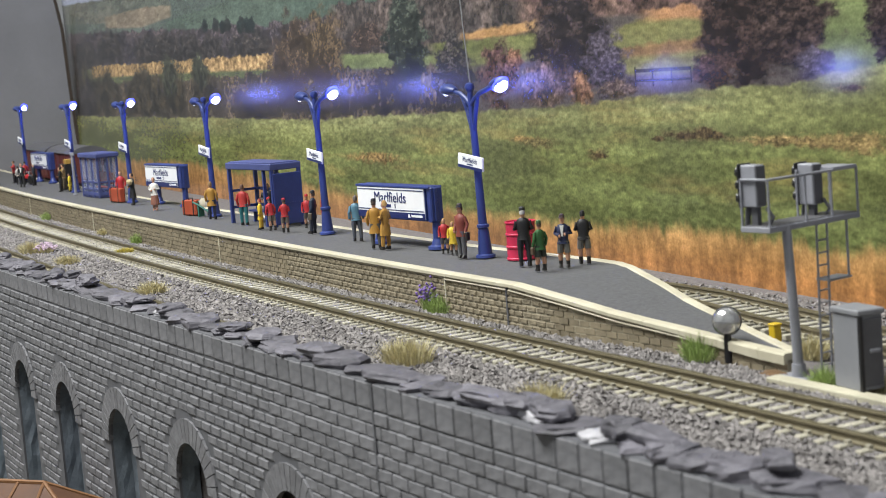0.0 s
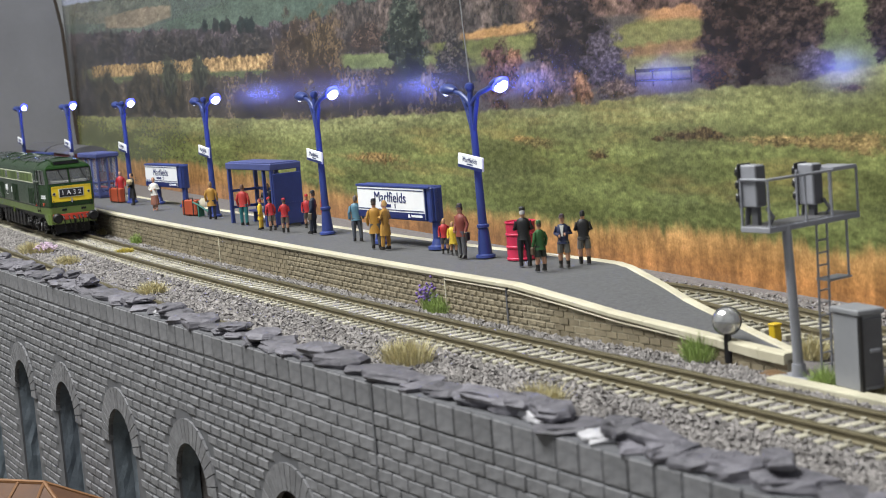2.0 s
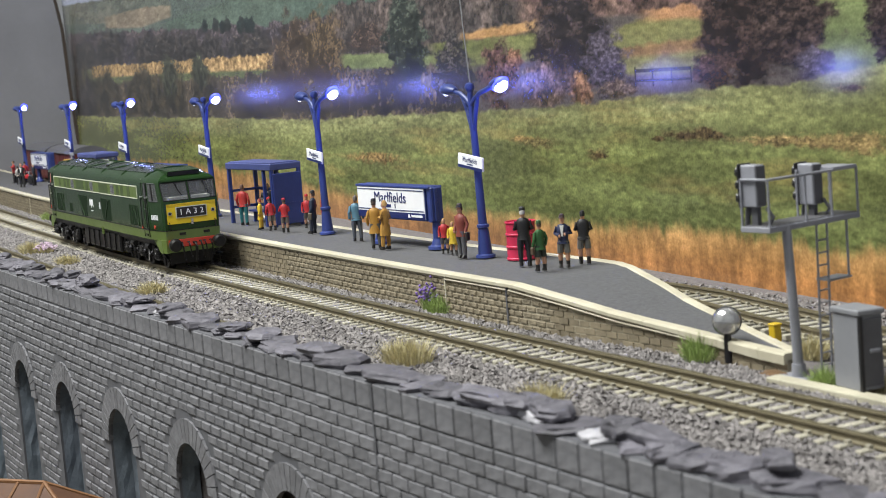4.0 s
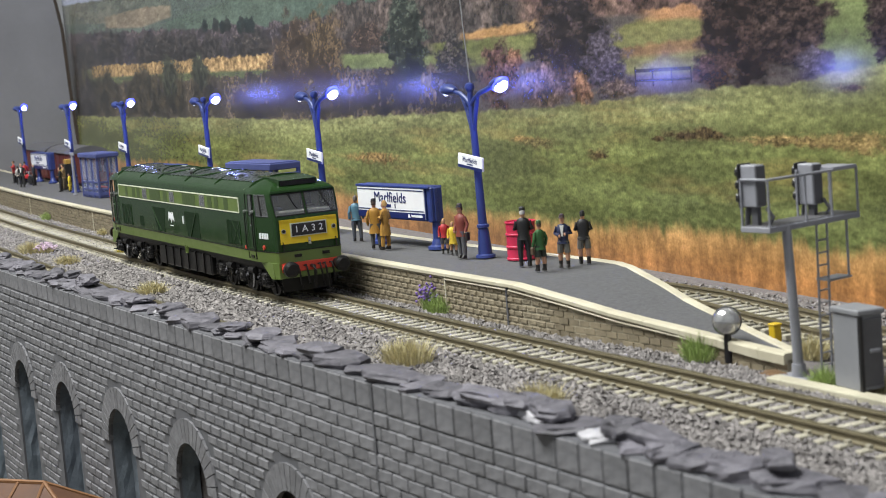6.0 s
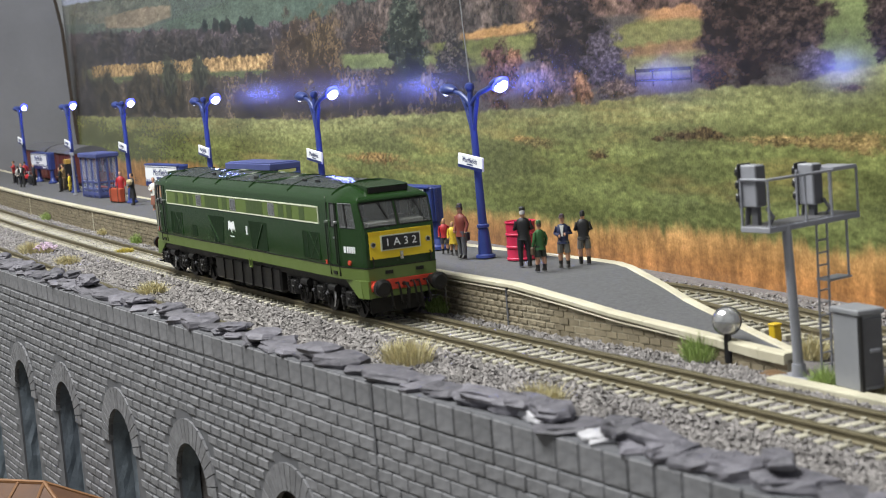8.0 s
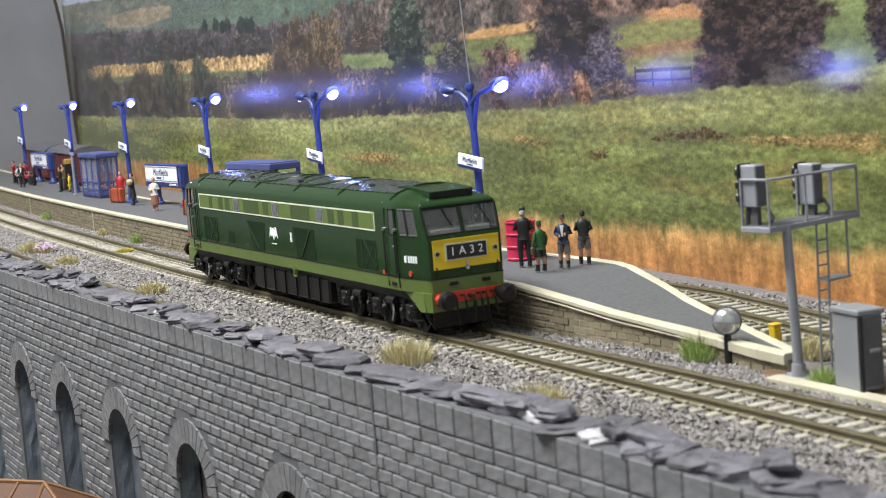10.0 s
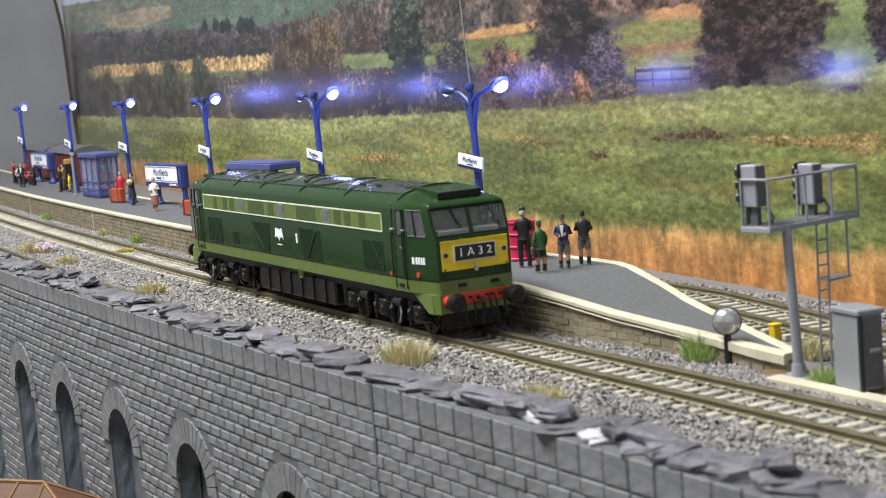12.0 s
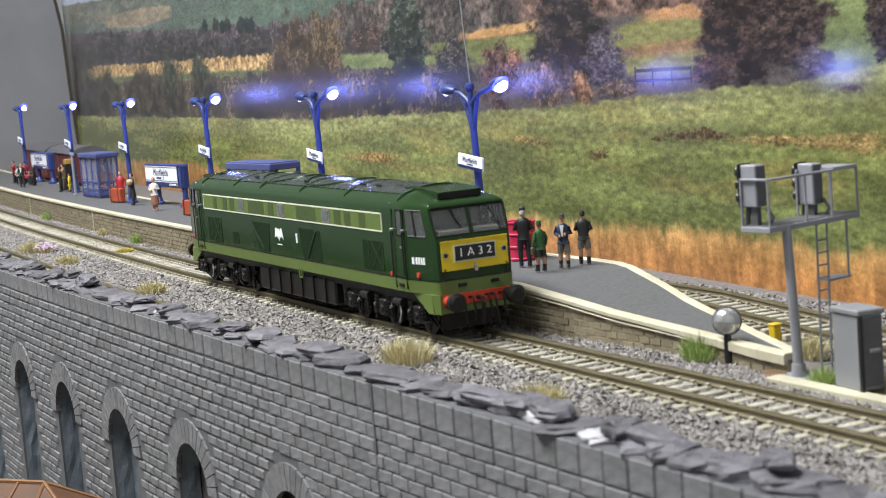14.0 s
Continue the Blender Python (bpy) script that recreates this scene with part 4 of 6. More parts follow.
def hull(z0, z1, grow=0.0, panes=None):
    """The engine's shell between two heights; with panes, the cab windows are left open and their corners noted there."""
    prof = [(0.965, 15.4), (0.99, 20), (1.0, 24), (1.0, 33.5), (0.995, 40), (0.985, 43.8), (0.955, 45.2), (0.87, 46.8), (0.71, 48.5), (0.48, 49.8), (0.24, 50.5), (0.0, 50.7)]
    wide = lambda z: float(np.interp(z, [q[1] for q in prof], [q[0] for q in prof]))
    zs = sorted({z0, z1, *[z for _, z in prof if z0 < z < z1], *[z for z in (SILL,) if z0 < z < z1]})
    xs = [0, 60, 100, 106.0, 110.4, 114.0, 124.0, 126.5, 128.3, 129]
    xs = [-x for x in xs[:0:-1]] + xs
    b = bmesh.new()

    def corner(x, sy, z):
        f = max(0.0, (abs(x) - 100) / 29.0)
        xx = x - math.copysign(rake(z) * f ** 1.5, x) + math.copysign(grow, x) * (abs(x) > 128)
        low = rake(min(z, 45.2)) * f ** 1.5
        w = (taper(abs(x) - low) + grow) * wide(z)
        return Vector((xx, sy * w, z - f * f * max(0, z - 44) * 0.25 + (grow if z > 46 else 0)))
    grid = {(i, sy, j): b.verts.new(corner(x, sy, z)) for i, x in enumerate(xs) for sy in (-1, 1) for j, z in enumerate(zs)}
    n, top = len(xs) - 1, len(zs) - 1

    def note(name, quads):
        if panes is not None:
            panes.setdefault(name, []).append([v.co.copy() for v in quads])
    for i in range(n):
        a = min(abs(xs[i]), abs(xs[i + 1]))
        end = 1 if xs[i] >= 0 else -1
        for sy in (-1, 1):
            for j in range(top):
                q = [grid[i, sy, j], grid[i + 1, sy, j], grid[i + 1, sy, j + 1], grid[i, sy, j + 1]]
                if panes is not None and a in (106.0, 114.0) and SILL <= zs[j] and zs[j + 1] <= HEAD:
                    note(("door" if a == 106.0 else "cab", end, sy), q)
                else:
                    b.faces.new(q)
        b.faces.new([grid[i, -1, 0], grid[i + 1, -1, 0], grid[i + 1, 1, 0], grid[i, 1, 0]])
        if wide(z1) > 0:
            b.faces.new([grid[i, -1, top], grid[i + 1, -1, top], grid[i + 1, 1, top], grid[i, 1, top]])
    for i, end in ((0, -1), (n, 1)):
        cols = (-1, -0.955, -0.04, 0.04, 0.955, 1)
        rows = []
        for j in range(top + 1):
            p, q = grid[i, -1, j], grid[i, 1, j]
            rows.append([p] + [b.verts.new(p.co.lerp(q.co, (u + 1) / 2)) for u in cols[1:-1]] + [q])
        for j in range(top):
            for k in range(5):
                q = [rows[j][k], rows[j][k + 1], rows[j + 1][k + 1], rows[j + 1][k]]
                if panes is not None and k in (1, 3) and SILL <= zs[j] and zs[j + 1] <= HEAD:
                    note(("front", end, -1 if k == 1 else 1), q)
                else:
                    b.faces.new(q)
    bmesh.ops.remove_doubles(b, verts=b.verts, dist=0.01)
    bmesh.ops.dissolve_degenerate(b, edges=b.edges, dist=0.005)
    return b


def front_patch(y0, y1, z0, z1, out, thick, sx, cut=0.0):
    """A plate on a raked end face; cut slants its outer upper edge."""
    b = bmesh.new()
    v = []
    for d in (out, out - thick):
        for y, z in ((y0, z0), (y1, z0), (y1 - (cut if y1 > 0 else 0), z1), (y0 + (cut if y0 < 0 else 0), z1)):
            v.append(b.verts.new((sx * (129 - rake(z) + d), y, z)))
    for f in ((0, 1, 2, 3), (7, 6, 5, 4), (0, 4, 5, 1), (1, 5, 6, 2), (2, 6, 7, 3), (3, 7, 4, 0)):
        b.faces.new([v[j] for j in f])
    return b


def flat_bar(a, b_, s, y0, y1, w):
    """A flat strip on the side, from a to b_ (x, z)."""
    d = Vector((b_[0] - a[0], b_[1] - a[1])).normalized()
    n = Vector((-d.y, d.x)) * w / 2
    o = [(a[0] + n.x, a[1] + n.y), (b_[0] + n.x, b_[1] + n.y), (b_[0] - n.x, b_[1] - n.y), (a[0] - n.x, a[1] - n.y)]
    return prism(o, "y", s * y0, s * y1)


def locomotive():
    e = new("locomotive")
    tagged(e, "dark green diesel locomotive with lime band and yellow ends", "locomotive")
    panes = {}
    part("body", hull(15.6, 50.7, panes=panes), LOCOGREEN, e, smooth=True)
    for (kind, end, sy), quads in panes.items():
        b = bmesh.new()
        for q in quads:
            b.faces.new([b.verts.new(v) for v in q])
        bmesh.ops.remove_doubles(b, verts=b.verts, dist=0.01)
        ring = [quads[0][0], quads[0][1], quads[-1][2], quads[-1][3]]
        nm, lab = {"front": ("windscreen", "clear glazed windscreen"), "cab": ("cab_window", "clear cab side window"), "door": ("door_window", "narrow cab door window")}[kind]
        g = part(nm, b, CABGLASS, e, lab)
        g.visible_shadow = False
        for a, c in zip(ring, ring[1:] + ring[:1]):
            part("frame", cyl(a, c, 0.24, 0.24, 6), LOCOBLACK if kind != "cab" else GREYDARK, g)
        mid = sum(ring, Vector()) / 4
        if kind == "front":
            x, y, z = mid
            out = end * 0.55
            part("wiper", tube([(x - end * 1.2, y + 1.0, HEAD + 0.2), (x + out, y + 1.6, z + 1.0), (x + out + end * 0.8, y + 3.4, z - 2.0)], 0.24, 6), LOCOBLACK, g)
            part("wiper_arm", tube([(x - end * 1.2, y + 0.2, HEAD + 0.2), (x + out, y + 2.0, z + 0.4)], 0.2, 6), LOCOBLACK, g)
        if kind == "cab":
            part("window_bar", cyl(quads[0][0].lerp(quads[0][1], 0.45), quads[-1][3].lerp(quads[-1][2], 0.45), 0.5, 0.5, 6), LOCOBLACK, g)
    for end in (-1, 1):
        cab = part("cab_floor", box(*sorted((end * 100, end * 127.5)), -12.4, 12.4, 33.2, 33.9), CABINSIDE, e, "grey cab floor")
        part("bulkhead", box(*sorted((end * 99.4, end * 100.2)), -16.4, 16.4, 33.9, 46.0), CABINSIDE, cab)
        part("control_desk", box(*sorted((end * 121.5, end * 126.5)), -11.5, 11.5, 33.9, 36.6, 0.4), CABINSIDE, cab, "grey control desk")
        for y in (-7.5, 7.5):
            part("seat", box(*sorted((end * 108, end * 113)), y - 2.6, y + 2.6, 33.9, 36.8, 0.5), GREYDARK, cab)
            part("seat_back", box(*sorted((end * 107, end * 108.4)), y - 2.6, y + 2.6, 36.0, 41.5, 0.4), GREYDARK, cab)
    part("waist_band", hull(15.4, 19.9, 0.18), LIME, e, "light lime green band", smooth=True)
    part("band_edge", hull(19.9, 20.25, 0.25), LOCOBLACK, e, smooth=True)
    # roof panels
    roof = part("roof", prism([(-12.4, 48.75), (-8.4, 49.95), (-4, 50.75), (0, 51.0), (4, 50.75), (8.4, 49.95), (12.4, 48.75), (12, 48), (-12, 48)], "x", -104, 104), LOCOROOF, e, "grey-green roof")
    for x in (-104, -62, -30, 14, 58, 104):
        part("roof_rib", prism([(-15.6, 46.9), (-12.6, 48.9), (-8.4, 50.15), (-4, 50.95), (0, 51.2), (4, 50.95), (8.4, 50.15), (12.6, 48.9), (15.6, 46.9), (12, 47)], "x", x - 0.35, x + 0.35), LOCOGREEN, roof)
    crest = lambda y: float(np.interp(abs(y), (0, 4, 8.4, 12.4), (51.0, 50.75, 49.95, 48.75)))
    for x, r in ((-28, 20.0), (22, 21.0)):
        pts = [(x + r * math.cos(a * math.pi / 16), 11.6 * math.sin(a * math.pi / 16), crest(11.6 * math.sin(a * math.pi / 16)) + 0.1) for a in range(33)]
        part("roof_hatch_rim", tube(pts, 0.5, 6), LOCOGREEN, roof, smooth=True)
    for x, y in ((60, -8), (74, -8), (-48, -9), (10, -10), (88, -6)):
        part("roof_catch", box(x - 2, x + 2, y - 0.3, y + 0.3, 49.4, 50.6), LOCOBLACK, roof)
    for sx in (-1, 1):
        # dark ventilator over the windscreen
        v = part("roof_hood", prism([(sx * 97, 50.6), (sx * 110, 50.3), (sx * 120.5, 49.5), (sx * 121.8, 49.2), (sx * 121.2, 46.4), (sx * 97, 46.4)], "y", -8.4, 8.4), LOCOGREEN, e)
        part("hood_grille", box(*sorted((sx * 121.0, sx * 121.95)), -7.9, 7.9, 47.0, 48.9), LOCOBLACK, v)
        part("gutter", front_patch(-13.9, 13.9, 44.5, 45.1, 0.5, 1.4, sx, cut=0.2), LOCOGREEN, e)
        nose = part("warning_panel", front_patch(-12.6, 12.9, 23.2, 33.3, 0.25, 0.6, sx), YELLOW, e, "yellow warning panel")
        for i in range(3):
            z = 32.3 + i * 0.42
            part("vent_slat", front_patch(-12.7, 12.7, z, z + 0.2, 0.5, 0.5, sx), YELLOW, nose)
        part("headcode_frame", front_patch(-8.1, 8.1, 26.0, 31.7, 0.7, 0.5, sx), CREAMLINE, nose)
        part("headcode_box", front_patch(-7.6, 7.6, 26.4, 31.3, 0.85, 0.5, sx), BLACK, nose)
        writing("headcode", "1A32", 4.0, pose(sx * 129.95 * MM, 0, 28.9 * MM, 90, 0, 90 * sx) @ Matrix.Diagonal((1.05, 1, 1, 1)), WHITE, nose, 0.05, 1.6)
        part("lamp_iron", box(*sorted((sx * 129.2, sx * 130)), -0.5, 0.5, 22.4, 25.2), SILVER, nose)
        for y in (-11.2, 11.2):
            part("marker_light", cyl((sx * 129, y, 28.6), (sx * 129.8, y, 28.6), 1.0, 1.0, 14), SILVER, nose)
            part("marker_lens", cyl((sx * 129.5, y, 28.6), (sx * 129.95, y, 28.6), 0.7, 0.7, 12), BLACK, nose)
            part("grab_rail", tube([(sx * 129.1, y * 1.05, 24), (sx * 130, y * 1.05, 23.6), (sx * 130, y * 1.05, 20.6), (sx * 129.1, y * 1.05, 20.2)], 0.25, 6), LOCOBLACK, e)
        for y in (-5.5, 7.0):
            part("step_slot", box(*sorted((sx * 128.5, sx * 129.5)), y - 1.6, y + 1.6, 17.4, 18.7), LOCOBLACK, e)
        # ends below the band
        beam = part("buffer_beam", box(*sorted((sx * 124, sx * 129.3)), -13.2, 13.2, 11.4, 15.4, 0.2), LOCORED, e, "red buffer beam")
        part("valance", box(*sorted((sx * 125, sx * 129.1)), -14.2, 14.2, 8.9, 11.35, 0.3), LIME, e)
        for s in (-1, 1):
            part("skirt", prism([(sx * 111, 15.5), (sx * 125.5, 15.5), (sx * 126.5, 8.9), (sx * 122.5, 8.9)], "y", s * 15.6, s * 13.6), LIME, e)
            part("skirt_corner", prism([(sx * 125.5, s * 15.6), (sx * 129.2, s * 14.2), (sx * 129.2, s * 13.1), (sx * 125.5, s * 13.1)], "z", 8.9, 15.5), LIME, e)
            y = s * 11.4
            bf = part("buffer", cyl((sx * 129, y, 13.2), (sx * 134.5, y, 13.2), 1.9, 1.6, 16), LOCORED if s < 0 else LOCOBLACK, beam, smooth=True)
            bf2 = cyl((sx * 134.3, y, 13.2), (sx * 136.4, y, 13.2), 3.25, 3.25, 24)
            cyl((sx * 136.4, y, 13.2), (sx * 137.2, y, 13.2), 3.2, 2.2, 24, bf2)
            part("buffer_head", bf2, LOCOBLACK, beam, smooth=True)
        part("coupling_hook", tube([(sx * 129, 0, 13.2), (sx * 132.5, 0, 13.2), (sx * 133.4, 0, 11.6), (sx * 132.8, 0, 8.4), (sx * 131.8, 0, 4.2)], 0.75, 8), LOCOBLACK, beam, smooth=True)
        for y, d in ((3.0, 6.5), (5.2, 8.5), (-3.2, 5.5), (8.3, 6.0), (-6.8, 7.0)):
            part("brake_hose", tube([(sx * 129, y, 13.6), (sx * 131.5, y, 14.0), (sx * 132.6, y, 12.2), (sx * 132.3, y + 0.8, 12.4 - d), (sx * 131.2, y + 1.2, 11.5 - d)], 0.42, 7), LOCOBLACK, beam, smooth=True)
        part("plough", box(*sorted((sx * 122, sx * 123)), -11, 11, 2.5, 9), LOCOBLACK, e)
    # sides
    for s in (-1, 1):
        def side(name, x0, x1, z0, z1, out, material, parent=e, label=""):
            y = s * 17.38
            return part(name, box(x0, x1, *sorted((y - s * 0.4, y + s * out)), z0, z1), material, parent, label)
        strip = side("side_strip", -97.5, 94, 35.6, 41.8, 0.12, LIME, e, "lime window strip with cream lining")
        for z in (35.35, 41.6):
            side("lining", -98, 94.5, z, z + 0.5, 0.22, CREAMLINE, strip)
        for x in (-98, 94):
            side("lining", x, x + 0.5, 35.35, 42.1, 0.22, CREAMLINE, strip)
        for x0, x1 in ((-84.2, -79.9), (-71.5, -66), (-62.8, -57.2), (-39.6, -21.4), (-16.2, -10.2), (14.6, 34.2), (52.3, 58.2), (61.8, 67.1), (74.9, 80.4)):
            side("strip_panel", x0, x1, 35.9, 41.5, 0.2, LIMEDARK, strip)
        for x in (-48.6, -2.2, 44.4):
            w = side("side_window", x - 3.6, x + 3.6, 36.2, 41.3, 0.3, SILVER, strip)
            side("window_pane", x - 2.4, x + 2.4, 36.9, 40.8, 0.4, GLASSDARK, w)
        for x0, x1, z0, z1 in ((-93.3, -76.4, 21.4, 31.8), (76.8, 93.5, 21.4, 31.8)):
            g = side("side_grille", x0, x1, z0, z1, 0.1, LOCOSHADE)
            for a, b_ in (((x0, z0), (x0, z1)), ((x0 + 5, z0), (x0 + 5, z1)), ((x0 + 7, z0), (x1, z1)), ((x1, z0), (x0 + 7, z1)), ((x1, z0), (x1, z1))):
                part("grille_bar", flat_bar(a, b_, s, 17.3, 17.62, 0.55), LOCOGREEN, g)
        for x0, x1, sg in ((-38, -16, 1), (15.4, 37, -1)):
            o = [(x0, 32.6), (x1, 32.6), (x1 - (3 if sg > 0 else 0), 20.8), (x0 + (8 if sg > 0 else 3), 20.8)]
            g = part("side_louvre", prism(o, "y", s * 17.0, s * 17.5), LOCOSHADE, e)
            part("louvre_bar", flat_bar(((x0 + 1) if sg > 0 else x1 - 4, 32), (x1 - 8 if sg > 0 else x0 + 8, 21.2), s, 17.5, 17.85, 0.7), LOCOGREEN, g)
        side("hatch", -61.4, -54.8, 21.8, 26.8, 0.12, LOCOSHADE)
        # emblem: a plain bird shape, and a small white tablet
        side("warning_plate", 98.6, 100.0, 20.4, 21.8, 0.2, LOCORED)
        o = [(-11.2, 26.9), (-9.9, 31.2), (-8.6, 31.4), (-8.0, 29.8), (-7.3, 31.0), (-5.9, 31.0), (-5.2, 29.8), (-4.5, 31.4), (-3.2, 31.2), (-1.9, 26.9), (-3.6, 28.3), (-4.6, 27.2), (-5.3, 28.2), (-6.5, 26.0), (-7.8, 28.2), (-8.5, 27.2), (-9.5, 28.3)]
        part("emblem", prism(o, "y", s * 17.3, s * 17.52), WHITE, e, "white wing-shaped emblem")
        side("emblem_bar", -8.8, -3.6, 24.4, 24.8, 0.12, WHITE)
        side("tablet", 12.4, 13.8, 26.5, 30.2, 0.35, WHITE)
        for i, x in enumerate((115.1, 117.2, 118.6, 120.0, 121.4)):
            w = float(np.interp(x + 0.75, [q[0] for q in STATIONS], [q[1] for q in STATIONS]))
            part("number_bar", box(x, x + (1.1 if i else 1.5), *sorted((s * (w - 0.5), s * (w + 0.2))), 25.5, 27.9), WHITE, e)
        # cab doors, side windows and rails
        for px in (-1, 1):
            d = part("cab_door", box(*sorted((px * 102.8, px * 110.8)), *sorted((s * 17.0, s * 17.48)), 20.6, 34.4, 0.1), LOCOGREEN, e)
            for x in (102.3, 110.9):
                part("door_seam", box(*sorted((px * x, px * (x + 0.4))), *sorted((s * 16.6, s * 17.47)), 16.5, 44), LOCOBLACK, d)
                part("handrail", tube([(px * (x + 0.4), s * 17.2, 36.8), (px * (x + 0.4), s * 18.2, 36.5), (px * (x + 0.4), s * 18.2, 21.4), (px * (x + 0.4), s * 17.2, 21.1)], 0.26, 6), LOCOBLACK, d)
                part("rail_end", cyl((px * (x + 0.4), s * 17.2, 36.8), (px * (x + 0.4), s * 18.5, 36.6), 0.55, 0.55, 8), SILVER, d)
            part("door_handle", box(*sorted((px * 108.4, px * 109.8)), *sorted((s * 17.4, s * 17.9)), 30.6, 31.3), SILVER, d)
            part("side_lamp", cyl((px * 118.2, s * 15.4, 21.8), (px * 118.2, s * 16.45, 21.8), 1.0, 1.0, 12), LOCORED, e)
            part("step", box(*sorted((px * 105, px * 108.5)), *sorted((s * 16.4, s * 17.5)), 17.0, 18.2), LOCOBLACK, e)
        part("filler_lug", tube([(11.4, s * 16.9, 16.2), (11.6, s * 16.9, 12.6), (14.0, s * 16.9, 12.6), (14.2, s * 16.9, 16.2)], 0.5, 6), LIME, e)
        # bogie side frames with axle boxes, springs and steps
        for sx in (-1, 1):
            fr = part("bogie_frame", prism([(sx * 47, 12.8), (sx * 124, 12.8), (sx * 124, 9.6), (sx * 119, 8.0), (sx * 108, 8.4), (sx * 104, 10), (sx * 95, 10), (sx * 91, 8), (sx * 80, 8), (sx * 76, 10), (sx * 67, 10), (sx * 63, 8), (sx * 52, 8), (sx * 47, 10)], "y", s * 12.6, s * 14.2), LOCOBLACK, e)
            for ax in (113.5, 85.5, 57.5):
                part("axle_box", box(sx * ax - 2.6, sx * ax + 2.6, *sorted((s * 13.6, s * 16.0)), 4.8, 10.6, 0.5), LOCOBLACK, fr)
                part("axle_cap", cyl((sx * ax, s * 15.6, 7.2), (sx * ax, s * 16.5, 7.2), 1.5, 1.2, 12), LOCOBLACK, fr)
                for dx in (-4.6, 4.6):
                    sp = None  # a coil in turns
                    for i in range(4):
                        sp = cyl((sx * ax + dx, s * 15, 5.6 + i * 1.25), (sx * ax + dx, s * 15, 6.3 + i * 1.25), 1.35, 1.35, 10, sp)
                    cyl((sx * ax + dx, s * 15, 4.8), (sx * ax + dx, s * 15, 11.6), 0.85, 0.85, 8, sp)
                    part("spring", sp, LOCOBLACK, fr)
            for x in (99.5, 71.5):
                part("brake_block", box(sx * x - 1.1, sx * x + 1.1, *sorted((s * 9.6, s * 12.6)), 3.5, 11, 0.4), LOCOBLACK, fr)
                part("brake_cylinder", cyl((sx * x - 3.4, s * 15.2, 10.8), (sx * x + 3.0, s * 15.2, 10.8), 1.5, 1.5, 12), LOCOBLACK, fr)
                # silver on the outer links puts a glint into the black running gear
                part("brake_link", tube([(sx * x, s * 15.2, 10.6), (sx * x + 1.2, s * 15.6, 7.2), (sx * x - 0.6, s * 15.6, 3.6)], 0.4, 6), SILVER if x > 90 else LOCOBLACK, fr)
            for x in (64.0, 78.5, 92.0, 106.5):
                part("brake_rod", tube([(sx * x, s * 15.0, 11.6), (sx * (x + 1.6), s * 15.9, 8.4), (sx * (x + 0.4), s * 15.2, 4.4), (sx * (x - 1.8), s * 14.4, 2.8)], 0.36, 6), LOCOBLACK, fr)
                part("rod_pin", cyl((sx * (x + 1.6), s * 15.6, 8.4), (sx * (x + 1.6), s * 16.5, 8.4), 0.6, 0.6, 8), GREYDARK, fr)
            for x in (70.5, 98.5):
                part("frame_bracket", prism([(sx * (x - 3), 12.6), (sx * (x + 3), 12.6), (sx * (x + 1.6), 6.4), (sx * (x - 1.6), 6.4)], "y", s * 14.0, s * 15.0), LOCOBLACK, fr)
            part("sand_pipe", tube([(sx * 121, s * 14.6, 10), (sx * 122.2, s * 12, 5), (sx * 121.2, s * 9.4, 1.2)], 0.4, 6), LOCOBLACK, fr)
            part("footstep", box(sx * 120.5 - 2, sx * 120.5 + 2, *sorted((s * 14.4, s * 16.8)), 5.2, 5.8), LOCOBLACK, fr)
    tank = part("fuel_tank", box(-38, 43, -15.6, 15.6, 3.8, 13.8, 0.8), LOCOBLACK, e)
    for s in (-1, 1):
        for x in (-26, -14, -2, 10, 22, 34):
            part("tank_rib", box(x - 0.5, x + 0.5, *sorted((s * 15.4, s * 16.2)), 4.2, 13.6), LOCOBLACK, tank)
    part("underframe", box(-122, 122, -15.2, 15.2, 12.6, 15.7), LOCOBLACK, e)
    wheels = []
    for ax in AXLES:
        ws = part("wheelset", cyl((0, -11, 0), (0, 11, 0), 1.2, 1.2, 10), LOCOBLACK, e)
        ws.matrix_basis = pose(ax * MM, 0, WHEEL_R * MM)
        for s in (-1, 1):
            b = cyl((0, s * 7.9, 0), (0, s * 10.7, 0), WHEEL_R, WHEEL_R - 0.15, 32)
            cyl((0, s * 7.3, 0), (0, s * 8.0, 0), WHEEL_R + 0.7, WHEEL_R + 0.7, 32, b)
            part("tyre", b, LOCOBLACK, ws, smooth=True)
            b = None
            for i in range(6):
                a = math.pi * i / 3
                b = cyl((0, s * 10.9, 0), (6 * math.cos(a), s * 10.9, 6 * math.sin(a)), 0.6, 0.45, 6, b)
            part("spokes", b, LOCOBLACK, ws)
        wheels.append((ax, ws))
    return e, wheels


def where(t):
    """The front buffers' place at any time, gliding between the stops."""
    for (t0, s0), (t1, s1) in zip(STOPS, STOPS[1:]):
        if t <= t1:
            return s0 + (s1 - s0) * (t - t0) / (t1 - t0)
    return STOPS[-1][1]


def motions():
    walk(LOCO, [(t, loco_at(s)) for t, s in STOPS])
    # wheels roll without slipping: a row for every turn of 75 degrees or less
    ticks = [i / 30 for i in range(0, 331)] + [14.0]
    for ax, ws in WHEELS:
        rows, last = [], None
        for i, t in enumerate(ticks):
            a = math.degrees((where(t) + 1030.0) / WHEEL_R)
            nxt = math.degrees((where(ticks[min(i + 1, len(ticks) - 1)]) + 1030.0) / WHEEL_R)
            if last is None or nxt - last > 75 or i >= len(ticks) - 2:
                rows.append((t, pose(ax * MM, 0, WHEEL_R * MM, 0, a % 360, 0)))
                last = a
        walk(ws, rows)


